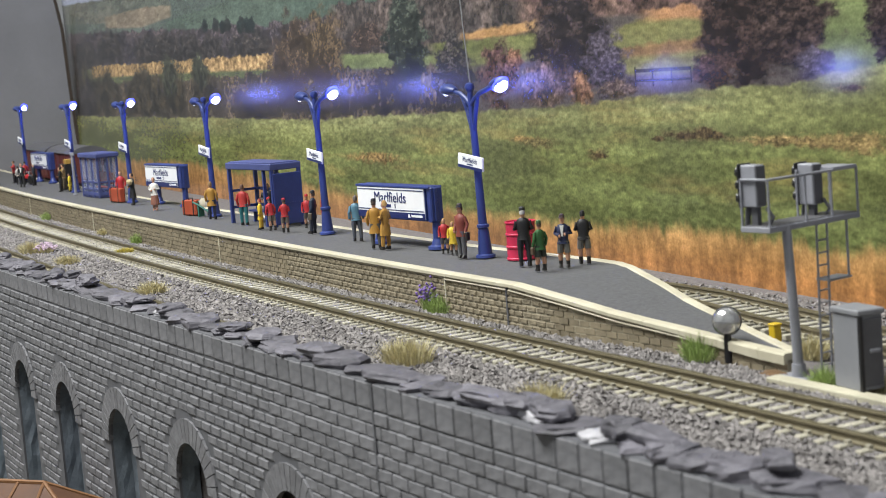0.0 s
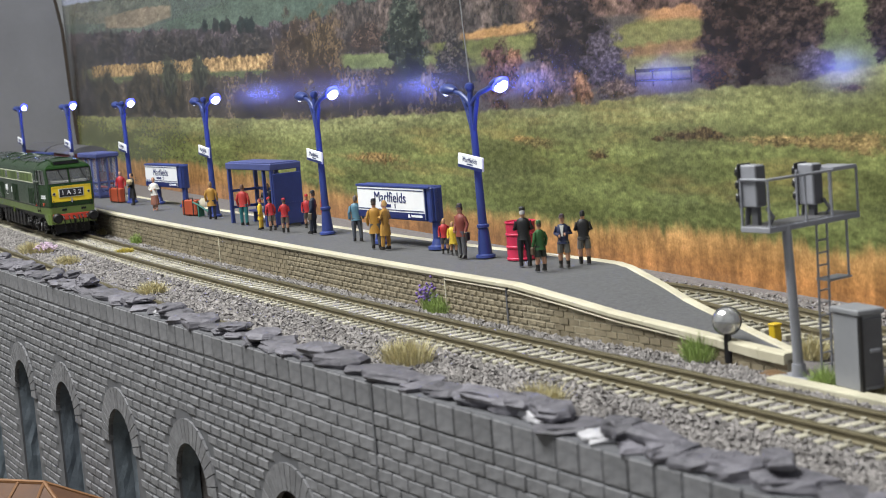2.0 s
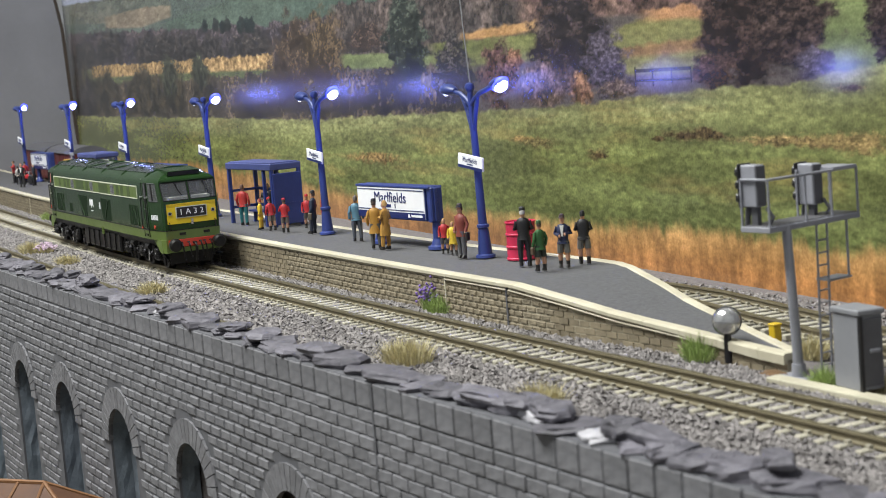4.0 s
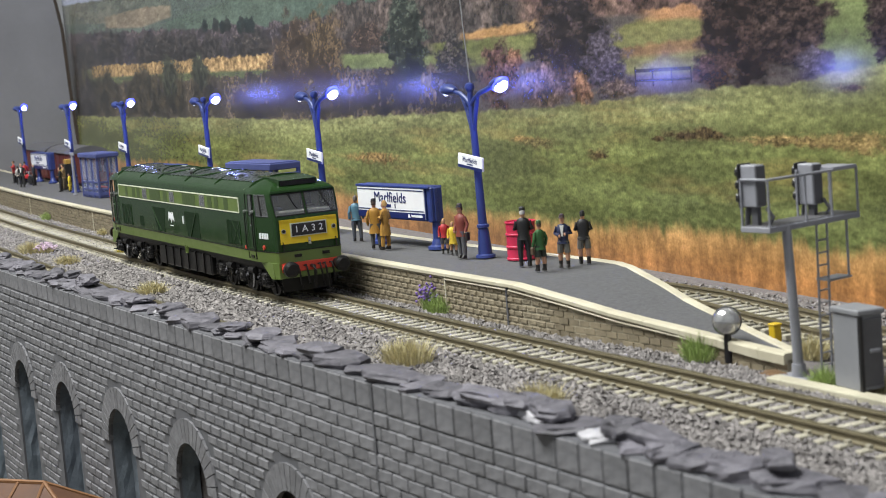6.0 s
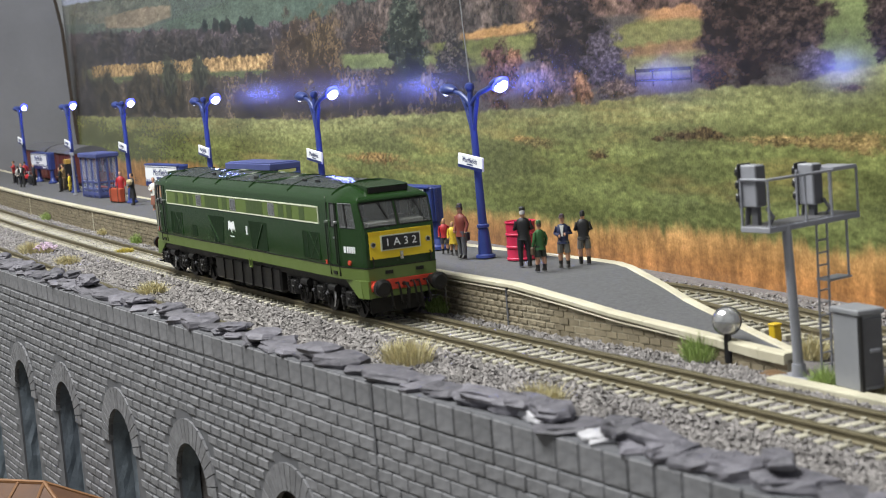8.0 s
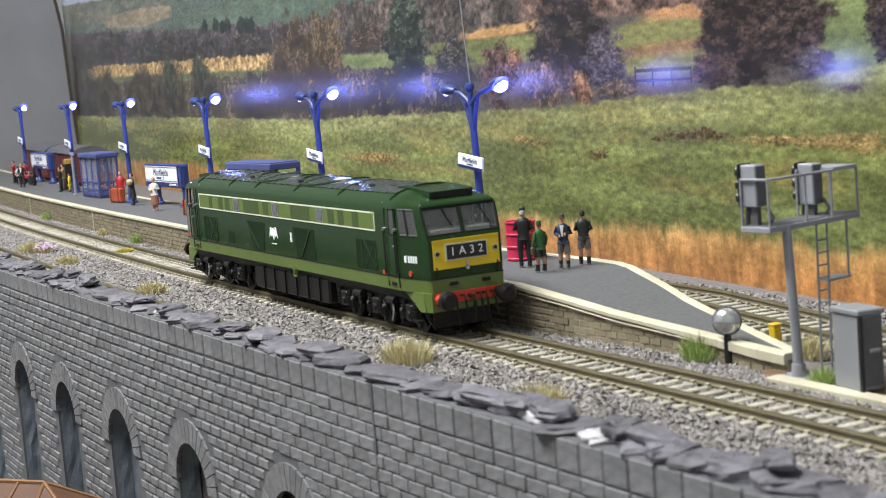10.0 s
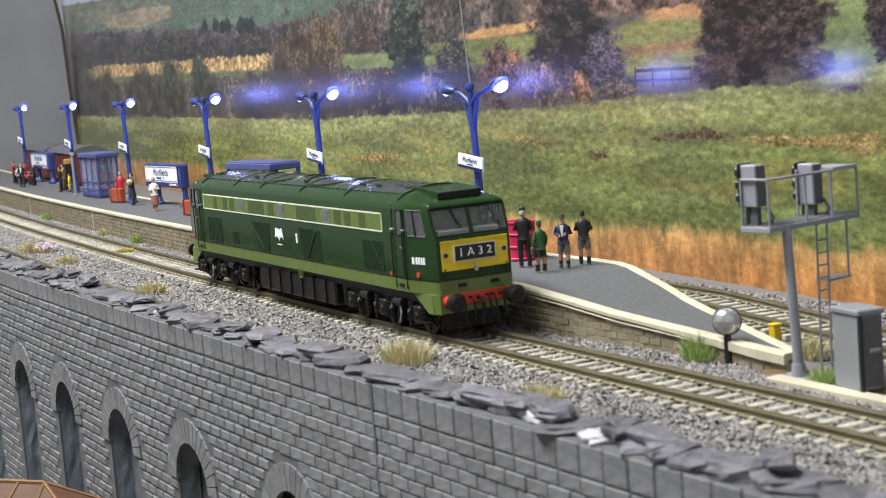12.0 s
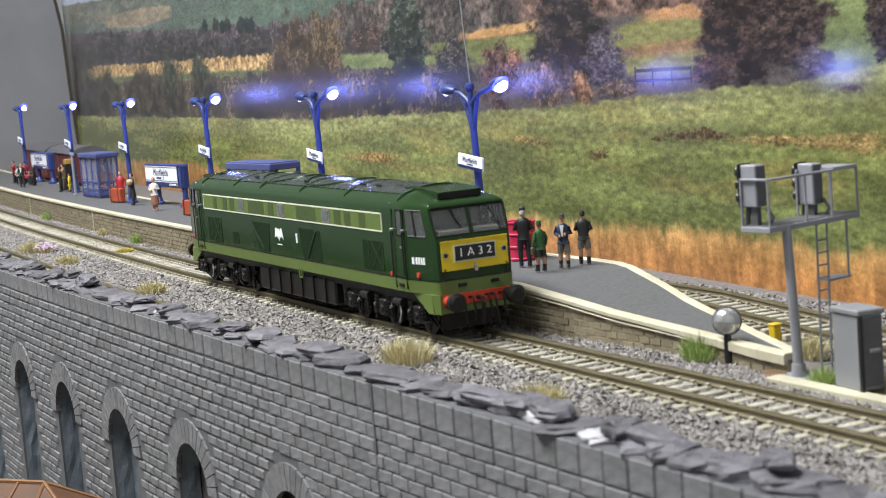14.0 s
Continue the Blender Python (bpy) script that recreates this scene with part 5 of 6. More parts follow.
# ---- platform furniture ----
def street_lamp():
    t = thing("platform_lamp", 0, 0, 0, 0, "blue twin-headed platform lamp post with lit white bulbs", "lamp post", "lamp posts along the platform")
    part("base", loft([((0, 0, 0), 4.2, 4.2), ((0, 0, 1.0), 4.0, 4.0), ((0, 0, 1.5), 3.0, 3.0), ((-0.3, 0, 12), 2.1, 2.1), ((-0.3, 0, 12.4), 2.6, 2.6), ((-0.3, 0, 13.4), 2.6, 2.6), ((-0.4, 0, 13.8), 1.9, 1.9)], 18), BLUE, t, smooth=True)
    part("pole", loft([((-0.4, 0, 13.5), 1.85, 1.85), ((-1.4, 0, 40), 1.55, 1.55), ((-2.2, 0, 56), 1.4, 1.4), ((-2.7, 0, 68), 1.2, 1.2)], 16), BLUE, t, smooth=True)
    part("ball_finial", loft([((-2.7, 0, 67.8), 1.0, 1.0), ((-2.7, 0, 68.6), 1.7, 1.7), ((-2.7, 0, 69.8), 2.0, 2.0), ((-2.7, 0, 71.0), 1.6, 1.6), ((-2.7, 0, 71.6), 0.6, 0.6)], 14), BLUE, t, smooth=True)
    for s in (-1, 1):
        end = (15.5, 70.2) if s > 0 else (-15.5, 68.6)
        pts = [(-2.2 + s * 0.8, 0, 52), (-2.4 + s * 2.6, 0, 58), (-2.6 + s * 4.6, 0, 63), (-2.7 + s * 6.4, 0, 66.4)]
        part("arm", tube(pts, 0.95, 10), BLUE, t, smooth=True)
        pts = [(-2.6 + s * 0.6, 0, 62.5), (-2.7 + s * 3.4, 0, 65.0), (-2.7 + s * 8, 0, 67.2), (end[0], 0, end[1] - 0.6)]
        part("brace", tube(pts, 1.0, 10), BLUE, t, smooth=True)
        # a hooded lantern, its glass turned down: outward on the right, inward to face the camera on the left
        h = part("lantern", loft([((0, 0, -1.0), 1.1, 1.1), ((0, 0, 1.2), 2.3, 1.7), ((0, 0, 4.4), 3.1, 2.4), ((0, 0, 8.0), 2.9, 2.3), ((0, 0, 10.0), 1.7, 1.3), ((0, 0, 10.6), 0.5, 0.4)], 14), BLUE, t, smooth=True)
        h.matrix_basis = Matrix.Translation((end[0] * MM, 0, end[1] * MM)) @ Matrix(((0, 0, s, 0), (1, 0, 0, 0), (0, 1, 0.16, 0), (0, 0, 0, 1)))
        k = 0.86 if s > 0 else 0.58
        # blue flange imitates the halo round the light; the lamp itself is led_chip
        g = loft([((0, 0, -1.3 * k), 4.3 * k, 2.9 * k), ((0, 0, -0.6 * k), 5.4 * k, 3.6 * k), ((0, 0, 0.6), 5.0 * k, 3.3 * k), ((0, 0, 1.4), 3.6 * k, 2.3 * k)], 16)
        bulb = part("bulb", g, HALOGLOW if s > 0 else HALODIM, h, "blue glowing rim imitating a halo round the light", smooth=True)
        bulb.matrix_basis = Matrix(((0, 1, 0, 0), (0, 0, 1, -0.3 * MM), (1, 0, 0, 6.8 * MM), (0, 0, 0, 1))) @ pose(0, 0, 0, 0, -28 if s > 0 else 14, 0)
        b = loft([((0.6, 0, -3.7 * k), 1.4 * k, 1.1 * k), ((0.5, 0, -3.0 * k), 3.3 * k, 2.3 * k), ((0.3, 0, -1.9 * k), 4.2 * k, 2.8 * k), ((0, 0, -0.9 * k), 4.1 * k, 2.7 * k)], 16)
        part("led_chip", b, LEDCORE, bulb, "white-hot light", smooth=True)
    pl = part("nameplate", box(-11, 8.6, -3.4, -2.5, 36.4, 42.2, 0.2), WHITE, t, "white station nameplate")
    pl.matrix_basis = Matrix.Translation((-1.2 * MM, 0, 39.3 * MM)) @ pose(0, 0, 0, 0, 6, 0) @ Matrix.Translation((1.2 * MM, 0, -39.3 * MM))
    part("plate_band", box(-10.8, 8.4, -3.55, -3.3, 36.5, 37.7), NAVYPRINT, pl)
    writing("plate_text", "Marlfields", 3.0, pose(-1.2 * MM, -3.45 * MM, 40.0 * MM, 90, 0, 0), NAVYPRINT, pl)
    part("plate_bar", box(-3.4, 1.0, -3.5, -3.35, 38.1, 38.6), NAVYPRINT, pl)
    return t


LAMPS = [-110.0, -277.0, -456.0, -650.0, -838.0, -1070.0]


def lamps():
    t = street_lamp()
    for i, x in enumerate(LAMPS):
        m = at(x, 59.0, TOP, (2, 0, 0, 1, 1, 2)[i])
        if i == 0:
            t.matrix_world = m
        else:
            copy_thing(t, m)
        d = bpy.data.lights.new("lamp_light", "POINT")
        d.energy, d.color, d.shadow_soft_size = 0.036, (0.2, 0.25, 1.0), 0.003
        ob = new("lamp_light", d)
        ob.location = on_plan(x + 21.7, 58.5, 76.5) * MM


def name_sign():
    t = thing("station_sign", 0, 0, 0, 0, "large white and blue station name board reading Marlfields on blue posts", "station sign", "station name boards")
    board = part("board", box(-29, 31.5, -1.2, 1.0, 12.2, 26.8, 0.2), BLUE, t)
    part("face", box(-28.4, 31.2, -1.55, -1.1, 12.8, 26.4), WHITE, board, "white enamelled face")
    part("cap", box(-29.4, 35.5, -1.8, 5.4, 26.6, 27.6, 0.2), BLUE, t)
    part("blue_band", box(-28.4, 31.2, -1.75, -1.5, 12.8, 15.6), NAVYPRINT, board)
    for z in (16.3, 25.4):
        part("line", box(-28, 30.8, -1.72, -1.5, z, z + 0.35), NAVYPRINT, board)
    writing("name", "Marlfields", 6.6, pose(1.5 * MM, -1.65 * MM, 21.9 * MM, 90, 0, 0) @ Matrix.Diagonal((1.12, 1, 1, 1)), NAVYPRINT, board, 0.08)
    part("small_line", box(-7, 2, -1.72, -1.5, 17.6, 18.9), NAVYPRINT, board)
    part("small_line", box(5.5, 6.2, -1.72, -1.5, 17.4, 19.2), NAVYPRINT, board)
    part("badge", prism([(17, 13.5), (19, 13.5), (18.4, 15.0), (17.4, 15.0)], "y", -1.9, -1.7), WHITE, board)
    part("badge_bar", box(20, 29.5, -1.9, -1.7, 13.8, 14.8), WHITE, board)
    for x in (-16, 34):
        p = part("post", cyl((x, 2.2, 1), (x, 2.2, 14), 2.0, 1.8, 14), BLUE, t, smooth=True)
        part("foot", loft([((x, 2.2, 0), 5.4, 4.2), ((x, 2.2, 1.2), 5.2, 4.0), ((x, 2.2, 1.8), 3.2, 2.8), ((x, 2.2, 4.4), 2.0, 2.0)], 18), BLUE, p, smooth=True)
    part("side_box", box(32.4, 36, -1.0, 5.2, 11.8, 27.3, 0.5), BLUE, t)
    part("side_rib", box(36, 36.7, 0.6, 2.2, 12.2, 26.6, 0.2), BLUE, t)
    return t


def signs():
    t = name_sign()
    t.matrix_world = at(-192, 56.5, TOP, 5)
    copy_thing(t, at(-594, 67.0, TOP, 5))
    copy_thing(t, at(-1046, 68, TOP, 4))


def open_shelter():
    t = thing("platform_shelter", 0, 0, 0, 0, "open blue metal waiting shelter with a solid end panel", "shelter", "platform shelters")
    x0, x1, y0, y1 = -28.0, 28.0, -9.0, 7.0
    r = part("roof", box(x0 - 1.4, x1 + 1.2, y0 - 1.4, y1 + 1.2, 30.6, 34.2, 0.4), BLUEGREY, t)
    part("roof_lip", box(x0, x1, y0, y1, 34.2, 34.7, 0.2), BLUEGREY, r)
    for x, y in ((x0, y0), (x0, y1), (x1, y0), (x1, y1)):
        part("post", box(x - 1.0, x + 1.0, y - 1.0, y + 1.0, 0, 31.3, 0.2), BLUE, t)
    part("end_panel", box(x1 + 0.2, x1 + 1.6, y0 - 0.4, y1 + 0.6, 1.2, 28.8, 0.3), BLUE, t, "solid dark blue end panel")
    part("panel_rib", box(x1 + 1.5, x1 + 1.8, y0, y1, 12.4, 12.8), BLUE, t)
    part("side_post", box(x1 - 11, x1 - 9.4, y0 - 0.8, y0 + 0.8, 0, 31.3), BLUE, t)
    for z in (8.2, 17.5):
        part("back_rail", box(x0, x1, y1 - 0.7, y1 + 0.7, z, z + 1.6), BLUE, t)
        part("end_rail", box(x0 - 0.6, x0 + 0.6, y0, y1, z, z + 1.4), BLUE, t)
    part("middle_post", box(-1, 1, y1 - 0.9, y1 + 0.9, 0, 31.3), BLUE, t)
    s = part("bench", box(x0 + 3, x1 - 4, y1 - 7.5, y1 - 2, 5.8, 6.8, 0.2), BLUE, t)
    for x in (x0 + 6, -2, x1 - 8):
        part("bench_leg", box(x, x + 1, y1 - 6, y1 - 4, 0, 5.8), BLUE, s)
    t.matrix_world = at(-370, 62.0, TOP, 5)


def glass_shelter():
    t = thing("glazed_shelter", 0, 0, 0, 0, "closed faded blue waiting shelter with glazed sides", "shelter", "platform shelters")
    x0, x1, y0, y1 = -20.0, 20.0, -7.5, 7.5
    part("roof", box(x0 - 2.5, x1 + 2.5, y0 - 1.8, y1 + 1.8, 29.8, 33.6, 0.8), BLUEGREY, t)
    part("floor_frame", box(x0, x1, y0, y1, 0, 1.4), BLUEGREY, t)
    glass = clear("shelter_glass", (0.75, 0.8, 0.95))
    xs = [x0, -7, 7, x1]
    for x in xs:
        for y in (y0, y1):
            part("post", box(x - 0.8, x + 0.8, y - 0.8, y + 0.8, 0, 30), BLUEGREY, t)
    for y in (y0, y1):
        for z in (1.6, 5.6, 11):
            part("rail", box(x0, x1, y - 0.6, y + 0.6, z, z + (2.6 if z < 3 else 1.2)), BLUEGREY, t)
        p = part("pane", box(x0 + 0.9, x1 - 0.9, y - 0.2, y + 0.2, 4.2, 29.7), glass, t, "clear glass pane")
        p.visible_shadow = False
    for x in (x0, x1):
        for z in (1.6, 5.6, 11):
            part("rail", box(x - 0.6, x + 0.6, y0, y1, z, z + (2.6 if z < 3 else 1.2)), BLUEGREY, t)
        part("mullion", box(x - 0.7, x + 0.7, -0.8, 0.8, 0, 30), BLUEGREY, t)
        p = part("pane", box(x - 0.2, x + 0.2, y0 + 0.9, y1 - 0.9, 4.2, 29.7), glass, t)
        p.visible_shadow = False
    b = part("bench", box(x0 + 3, x1 - 3, y1 - 6, y1 - 2, 6, 7.2, 0.2), plain("bench_red", (0.30, 0.03, 0.02)), t, "red bench seat")
    part("bench_back", box(x0 + 3, x1 - 3, y1 - 3, y1 - 2.2, 9, 18, 0.2), plain("bench_back_red", (0.30, 0.03, 0.02)), t)
    part("bench_leg", box(-2, 2, y1 - 6, y1 - 4, 1, 6), BLUEGREY, t)
    t.matrix_world = at(-754, 61.0, TOP, 5)


PAINTS = {}


def paint(c):
    if c not in PAINTS:
        PAINTS[c] = plain("figure_paint", c, 0.55)
    return PAINTS[c]


SKIN, HAIR = (0.50, 0.27, 0.17), (0.05, 0.03, 0.02)


def model_figure(x, off, rz, h, coat, legs, label, hat=None, hem=0.42, lean=0.0, hair=HAIR, shoe=(0.015, 0.013, 0.012), bare=False, arms=0, bag=None, skirt=False, shirt=None):
    """One plain painted casting, in one mesh; h is its height."""
    k = h / 23.0
    cols = [coat, legs, SKIN, hair, shoe, hat or hair, bag or coat, shirt or coat]
    b = bmesh.new()
    st = 1.75 if not skirt else 1.2
    for s in (-1, 1):
        y = s * st
        fx = s * 0.5
        loft([((fx, y, 0), 0.9, 0.8), ((fx + 0.5, y, 0.1), 1.8, 0.95), ((fx + 0.4, y, 0.9), 1.6, 0.9), ((fx, y, 1.7), 0.9, 0.9)], 8, b, 4)
        if bare:
            loft([((fx, y, 1.5), 0.95, 0.9), ((fx, y, 3.2), 1.05, 1.0)], 8, b, 4)
        loft([((fx, y, 1.4 if not bare else 3.1), 0.9, 0.85), ((fx * 0.8 - 0.1, y * 0.98, 4.6), 1.2, 1.1), ((fx * 0.6, y * 0.95, 7.0), 1.1, 1.05)], 8, b, 2 if bare else 1)
        hem_z = 6.6 if bare else 6.3
        loft([((fx * 0.6, y * 0.95, hem_z), 1.55 if bare else 1.2, 1.5 if bare else 1.15), ((fx * 0.3, y * 0.85, 9), 1.65, 1.5), ((0, y * 0.6, 11.8), 1.8, 1.6)], 8, b, 1)
    if skirt:
        loft([((0.1, 0, 4.2), 3.1, 3.4), ((0, 0, 8), 2.6, 3.0), ((0, 0, 12.2), 1.8, 2.4)], 12, b, 1)
    z0 = 11.8 - 23 * max(0.0, hem - 0.42) if hem > 0.42 else 10.6
    rings = [((0, 0, z0), 2.2 + (11 - z0) * 0.10, 2.9 + (11 - z0) * 0.10), ((0, 0, 12.4), 1.75, 2.35), ((0.15, 0, 15.2), 2.0, 2.75), ((0.1, 0, 17.4), 1.85, 2.95), ((-0.1, 0, 18.6), 1.35, 2.3), ((0, 0, 19.3), 0.8, 0.95)]
    loft(rings, 12, b, 0)
    for s in (-1, 1):
        if arms == 0:
            pts = [(0, s * 2.7, 17.9), (-0.6, s * 3.7, 14.8), (0.7, s * 3.6, 11.6)]
        elif arms == 1:
            pts = [(0, s * 2.7, 17.9), (-0.5, s * 3.7, 15.0), (2.5, s * 1.3, 14.6 + s * 0.4)]
        else:
            pts = [(0, s * 2.7, 17.9), (0.5, s * 4.5, 15.2), (2.3, s * 3.0, 17.2 if s > 0 else 13.0)]
        tube(pts, 0.78, 8, b, 0)
        c = pts[-1]
        loft([((c[0], c[1], c[2] - 0.9), 0.4, 0.4), ((c[0], c[1], c[2] - 0.2), 0.8, 0.65), ((c[0], c[1], c[2] + 0.5), 0.4, 0.4)], 6, b, 2)
    if shirt:
        prism([(-0.9, 18.6), (0.9, 18.6), (0.25, 13.8), (-0.25, 13.8)], "x", 1.5, 2.35, b, 7)
    loft([((0, 0, 19.1), 0.8, 0.75), ((0.1, 0, 19.9), 1.1, 0.95), ((0.15, 0, 21.2), 1.35, 1.15), ((0, 0, 22.3), 1.2, 1.05), ((0, 0, 22.9), 0.5, 0.5)], 10, b, 2)
    loft([((-0.3, 0, 20.6), 1.25, 1.15), ((-0.2, 0, 21.8), 1.35, 1.25), ((-0.1, 0, 22.8), 0.95, 0.95), ((0, 0, 23.1), 0.3, 0.3)], 10, b, 3)
    if hat:
        loft([((0.4, 0, 22.0), 1.75, 1.45), ((0.4, 0, 22.2), 1.65, 1.4), ((0, 0, 22.4), 1.4, 1.3), ((0, 0, 23.2), 1.25, 1.15), ((0, 0, 23.6), 0.7, 0.7)], 12, b, 5)
    if bag and arms == 2:
        loft([((1.6, 1.2, 14.6), 0.8, 1.4), ((2.0, 1.0, 15.6), 1.9, 4.2), ((2.0, 0.8, 17.2), 2.2, 5.0), ((1.8, 0.8, 18.6), 1.4, 3.4)], 10, b, 6)
    elif bag:
        box(-0.8, 1.4, 3.6, 5.0, 7.8, 11.4, 0.3, b, 6)
    f = part("model_figure", b, [paint(c) for c in cols], smooth=True)
    z = ramp_z(x) + 0.02
    f.matrix_world = at(x, off, z, rz) @ pose(0, 0, 0, 0, lean, 0) @ Matrix.Diagonal((k * 0.95, k * 0.95, k, 1))
    return tagged(f, label, "figure", "figures on the platform")


def figures():
    blk, ochre, red = (0.010, 0.010, 0.012), (0.40, 0.21, 0.035), (0.40, 0.02, 0.025)
    grey, navy = (0.10, 0.10, 0.105), (0.012, 0.018, 0.06)
    F = model_figure
    shorts, cap = (0.13, 0.125, 0.11), (0.05, 0.03, 0.03)
    F(-52.2, 70.8, 150, 20.5, blk, shorts, "painted figure in black jacket and grey shorts", bare=True, arms=1, hair=blk)
    F(-50, 60.3, 320, 20.0, navy, shorts, "painted figure in navy blazer, white shirt and grey shorts", bare=True, arms=1, hat=cap, shirt=(0.7, 0.7, 0.68))
    F(-50, 50.0, 185, 18.8, (0.03, 0.11, 0.03), (0.035, 0.045, 0.035), "painted figure in bottle green coat and cap", hat=(0.035, 0.10, 0.035), bare=True, hem=0.5, bag=(0.08, 0.05, 0.03))
    F(-67.9, 53.6, 150, 22.6, blk, (0.014, 0.014, 0.018), "tall painted figure in black coat and trousers", hair=(0.42, 0.41, 0.4), hat=blk, arms=1)
    F(-115.5, 51.4, 285, 22.2, (0.20, 0.045, 0.03), grey, "painted figure in brown-red tweed coat with hat", hat=(0.03, 0.02, 0.02), hem=0.52, bag=(0.02, 0.015, 0.015))
    F(-131.5, 55.6, 330, 14.0, (0.70, 0.50, 0.04), (0.6, 0.4, 0.05), "small painted child figure in yellow dress", hair=(0.5, 0.32, 0.1), hem=0.6, bare=True)
    F(-138.6, 55.2, 330, 15.0, red, (0.07, 0.07, 0.08), "small painted child figure in red jumper", hair=(0.45, 0.28, 0.1), bare=True)
    F(-180.1, 46.6, 210, 22.0, ochre, (0.45, 0.24, 0.05), "painted figure in long ochre overcoat", hair=(0.45, 0.28, 0.1), hem=0.64, lean=-2, arms=1)
    F(-189.1, 46.2, 150, 22.0, ochre, grey, "painted figure in belted ochre raincoat and black hat", hat=blk, hem=0.62)
    F(-227.6, 54.0, 160, 21.5, (0.10, 0.22, 0.30), (0.09, 0.10, 0.12), "painted figure in light blue shirt and grey trousers", hair=(0.12, 0.10, 0.09))
    F(-287, 55.0, 230, 21.5, (0.02, 0.028, 0.05), (0.03, 0.035, 0.05), "painted figure in dark navy coat with bowler hat", hat=blk, hem=0.56, lean=-4, bag=(0.12, 0.10, 0.07))
    F(-318, 65.0, 330, 17.5, red, (0.09, 0.08, 0.07), "painted figure in red blazer and grey shorts", hem=0.46, hat=red, bare=True, hair=(0.4, 0.25, 0.1))
    F(-286, 62, 250, 22.0, red, blk, "painted figure in red coat behind the lamp post", hair=(0.5, 0.3, 0.1))
    F(-327.3, 48.8, 190, 17.5, red, (0.16, 0.14, 0.11), "small painted figure leaning in red coat", hat=red, bare=True, lean=9)
    F(-309.3, 48.9, 150, 17.5, red, (0.14, 0.12, 0.10), "small painted figure in red coat and grey shorts", hat=red, bare=True, arms=1)
    F(-340.2, 46.8, 240, 16.5, (0.72, 0.50, 0.04), (0.65, 0.42, 0.05), "small painted figure in yellow coat", hem=0.6, hair=(0.35, 0.06, 0.04))
    F(-358, 58, 320, 23.0, (0.035, 0.035, 0.04), (0.02, 0.02, 0.024), "painted figure in dark suit under the shelter", hair=(0.4, 0.25, 0.12), arms=1, shirt=(0.7, 0.68, 0.62))
    F(-376, 50.0, 140, 22.5, (0.42, 0.035, 0.03), (0.03, 0.17, 0.18), "painted figure in red jacket and teal trousers", hair=(0.10, 0.05, 0.03))
    F(-439.2, 52.0, 150, 22.0, ochre, (0.02, 0.025, 0.05), "painted figure in belted ochre coat", hem=0.58, hair=(0.25, 0.15, 0.07), arms=0)
    F(-553.4, 49.5, 325, 21.5, (0.72, 0.70, 0.66), (0.22, 0.09, 0.06), "painted figure in white blouse and brown skirt", arms=1, bare=True, hair=(0.3, 0.15, 0.08), skirt=True, shoe=(0.4, 0.22, 0.15))
    F(-625.4, 53.6, 270, 22.0, blk, (0.016, 0.016, 0.018), "painted figure in black coat carrying a pale sack", hem=0.72, arms=2, bag=(0.45, 0.36, 0.2))
    F(-673.7, 57.5, 330, 21.5, red, red, "painted figure in long red coat", hem=0.6, hair=(0.3, 0.14, 0.05))
    F(-863, 52, 250, 20.5, blk, blk, "painted figure in black clothes", arms=1)
    F(-880, 58, 250, 22.0, (0.30, 0.20, 0.10), (0.10, 0.08, 0.05), "painted figure carrying an ochre bundle", bag=(0.5, 0.33, 0.05), arms=2)
    F(-852, 57, 250, 15.0, (0.70, 0.55, 0.04), (0.6, 0.45, 0.05), "small painted child figure in yellow", hem=0.6)
    F(-992, 42, 330, 21.5, blk, (0.016, 0.016, 0.02), "painted figure in black suit and white shirt", hair=blk, shirt=(0.7, 0.7, 0.7))
    F(-1000, 54, 250, 20.0, (0.02, 0.025, 0.04), blk, "painted figure in dark blue clothes", hair=(0.5, 0.5, 0.5))
    F(-1075, 48, 250, 21.0, (0.35, 0.03, 0.03), blk, "painted figure in red coat by the platform end", arms=2)
    F(-1060, 56, 200, 20.0, (0.40, 0.03, 0.03), blk, "painted figure in red jacket", hair=blk)
    F(-1045, 47, 200, 17.0, (0.5, 0.48, 0.46), blk, "painted figure in pale jacket", hair=blk)


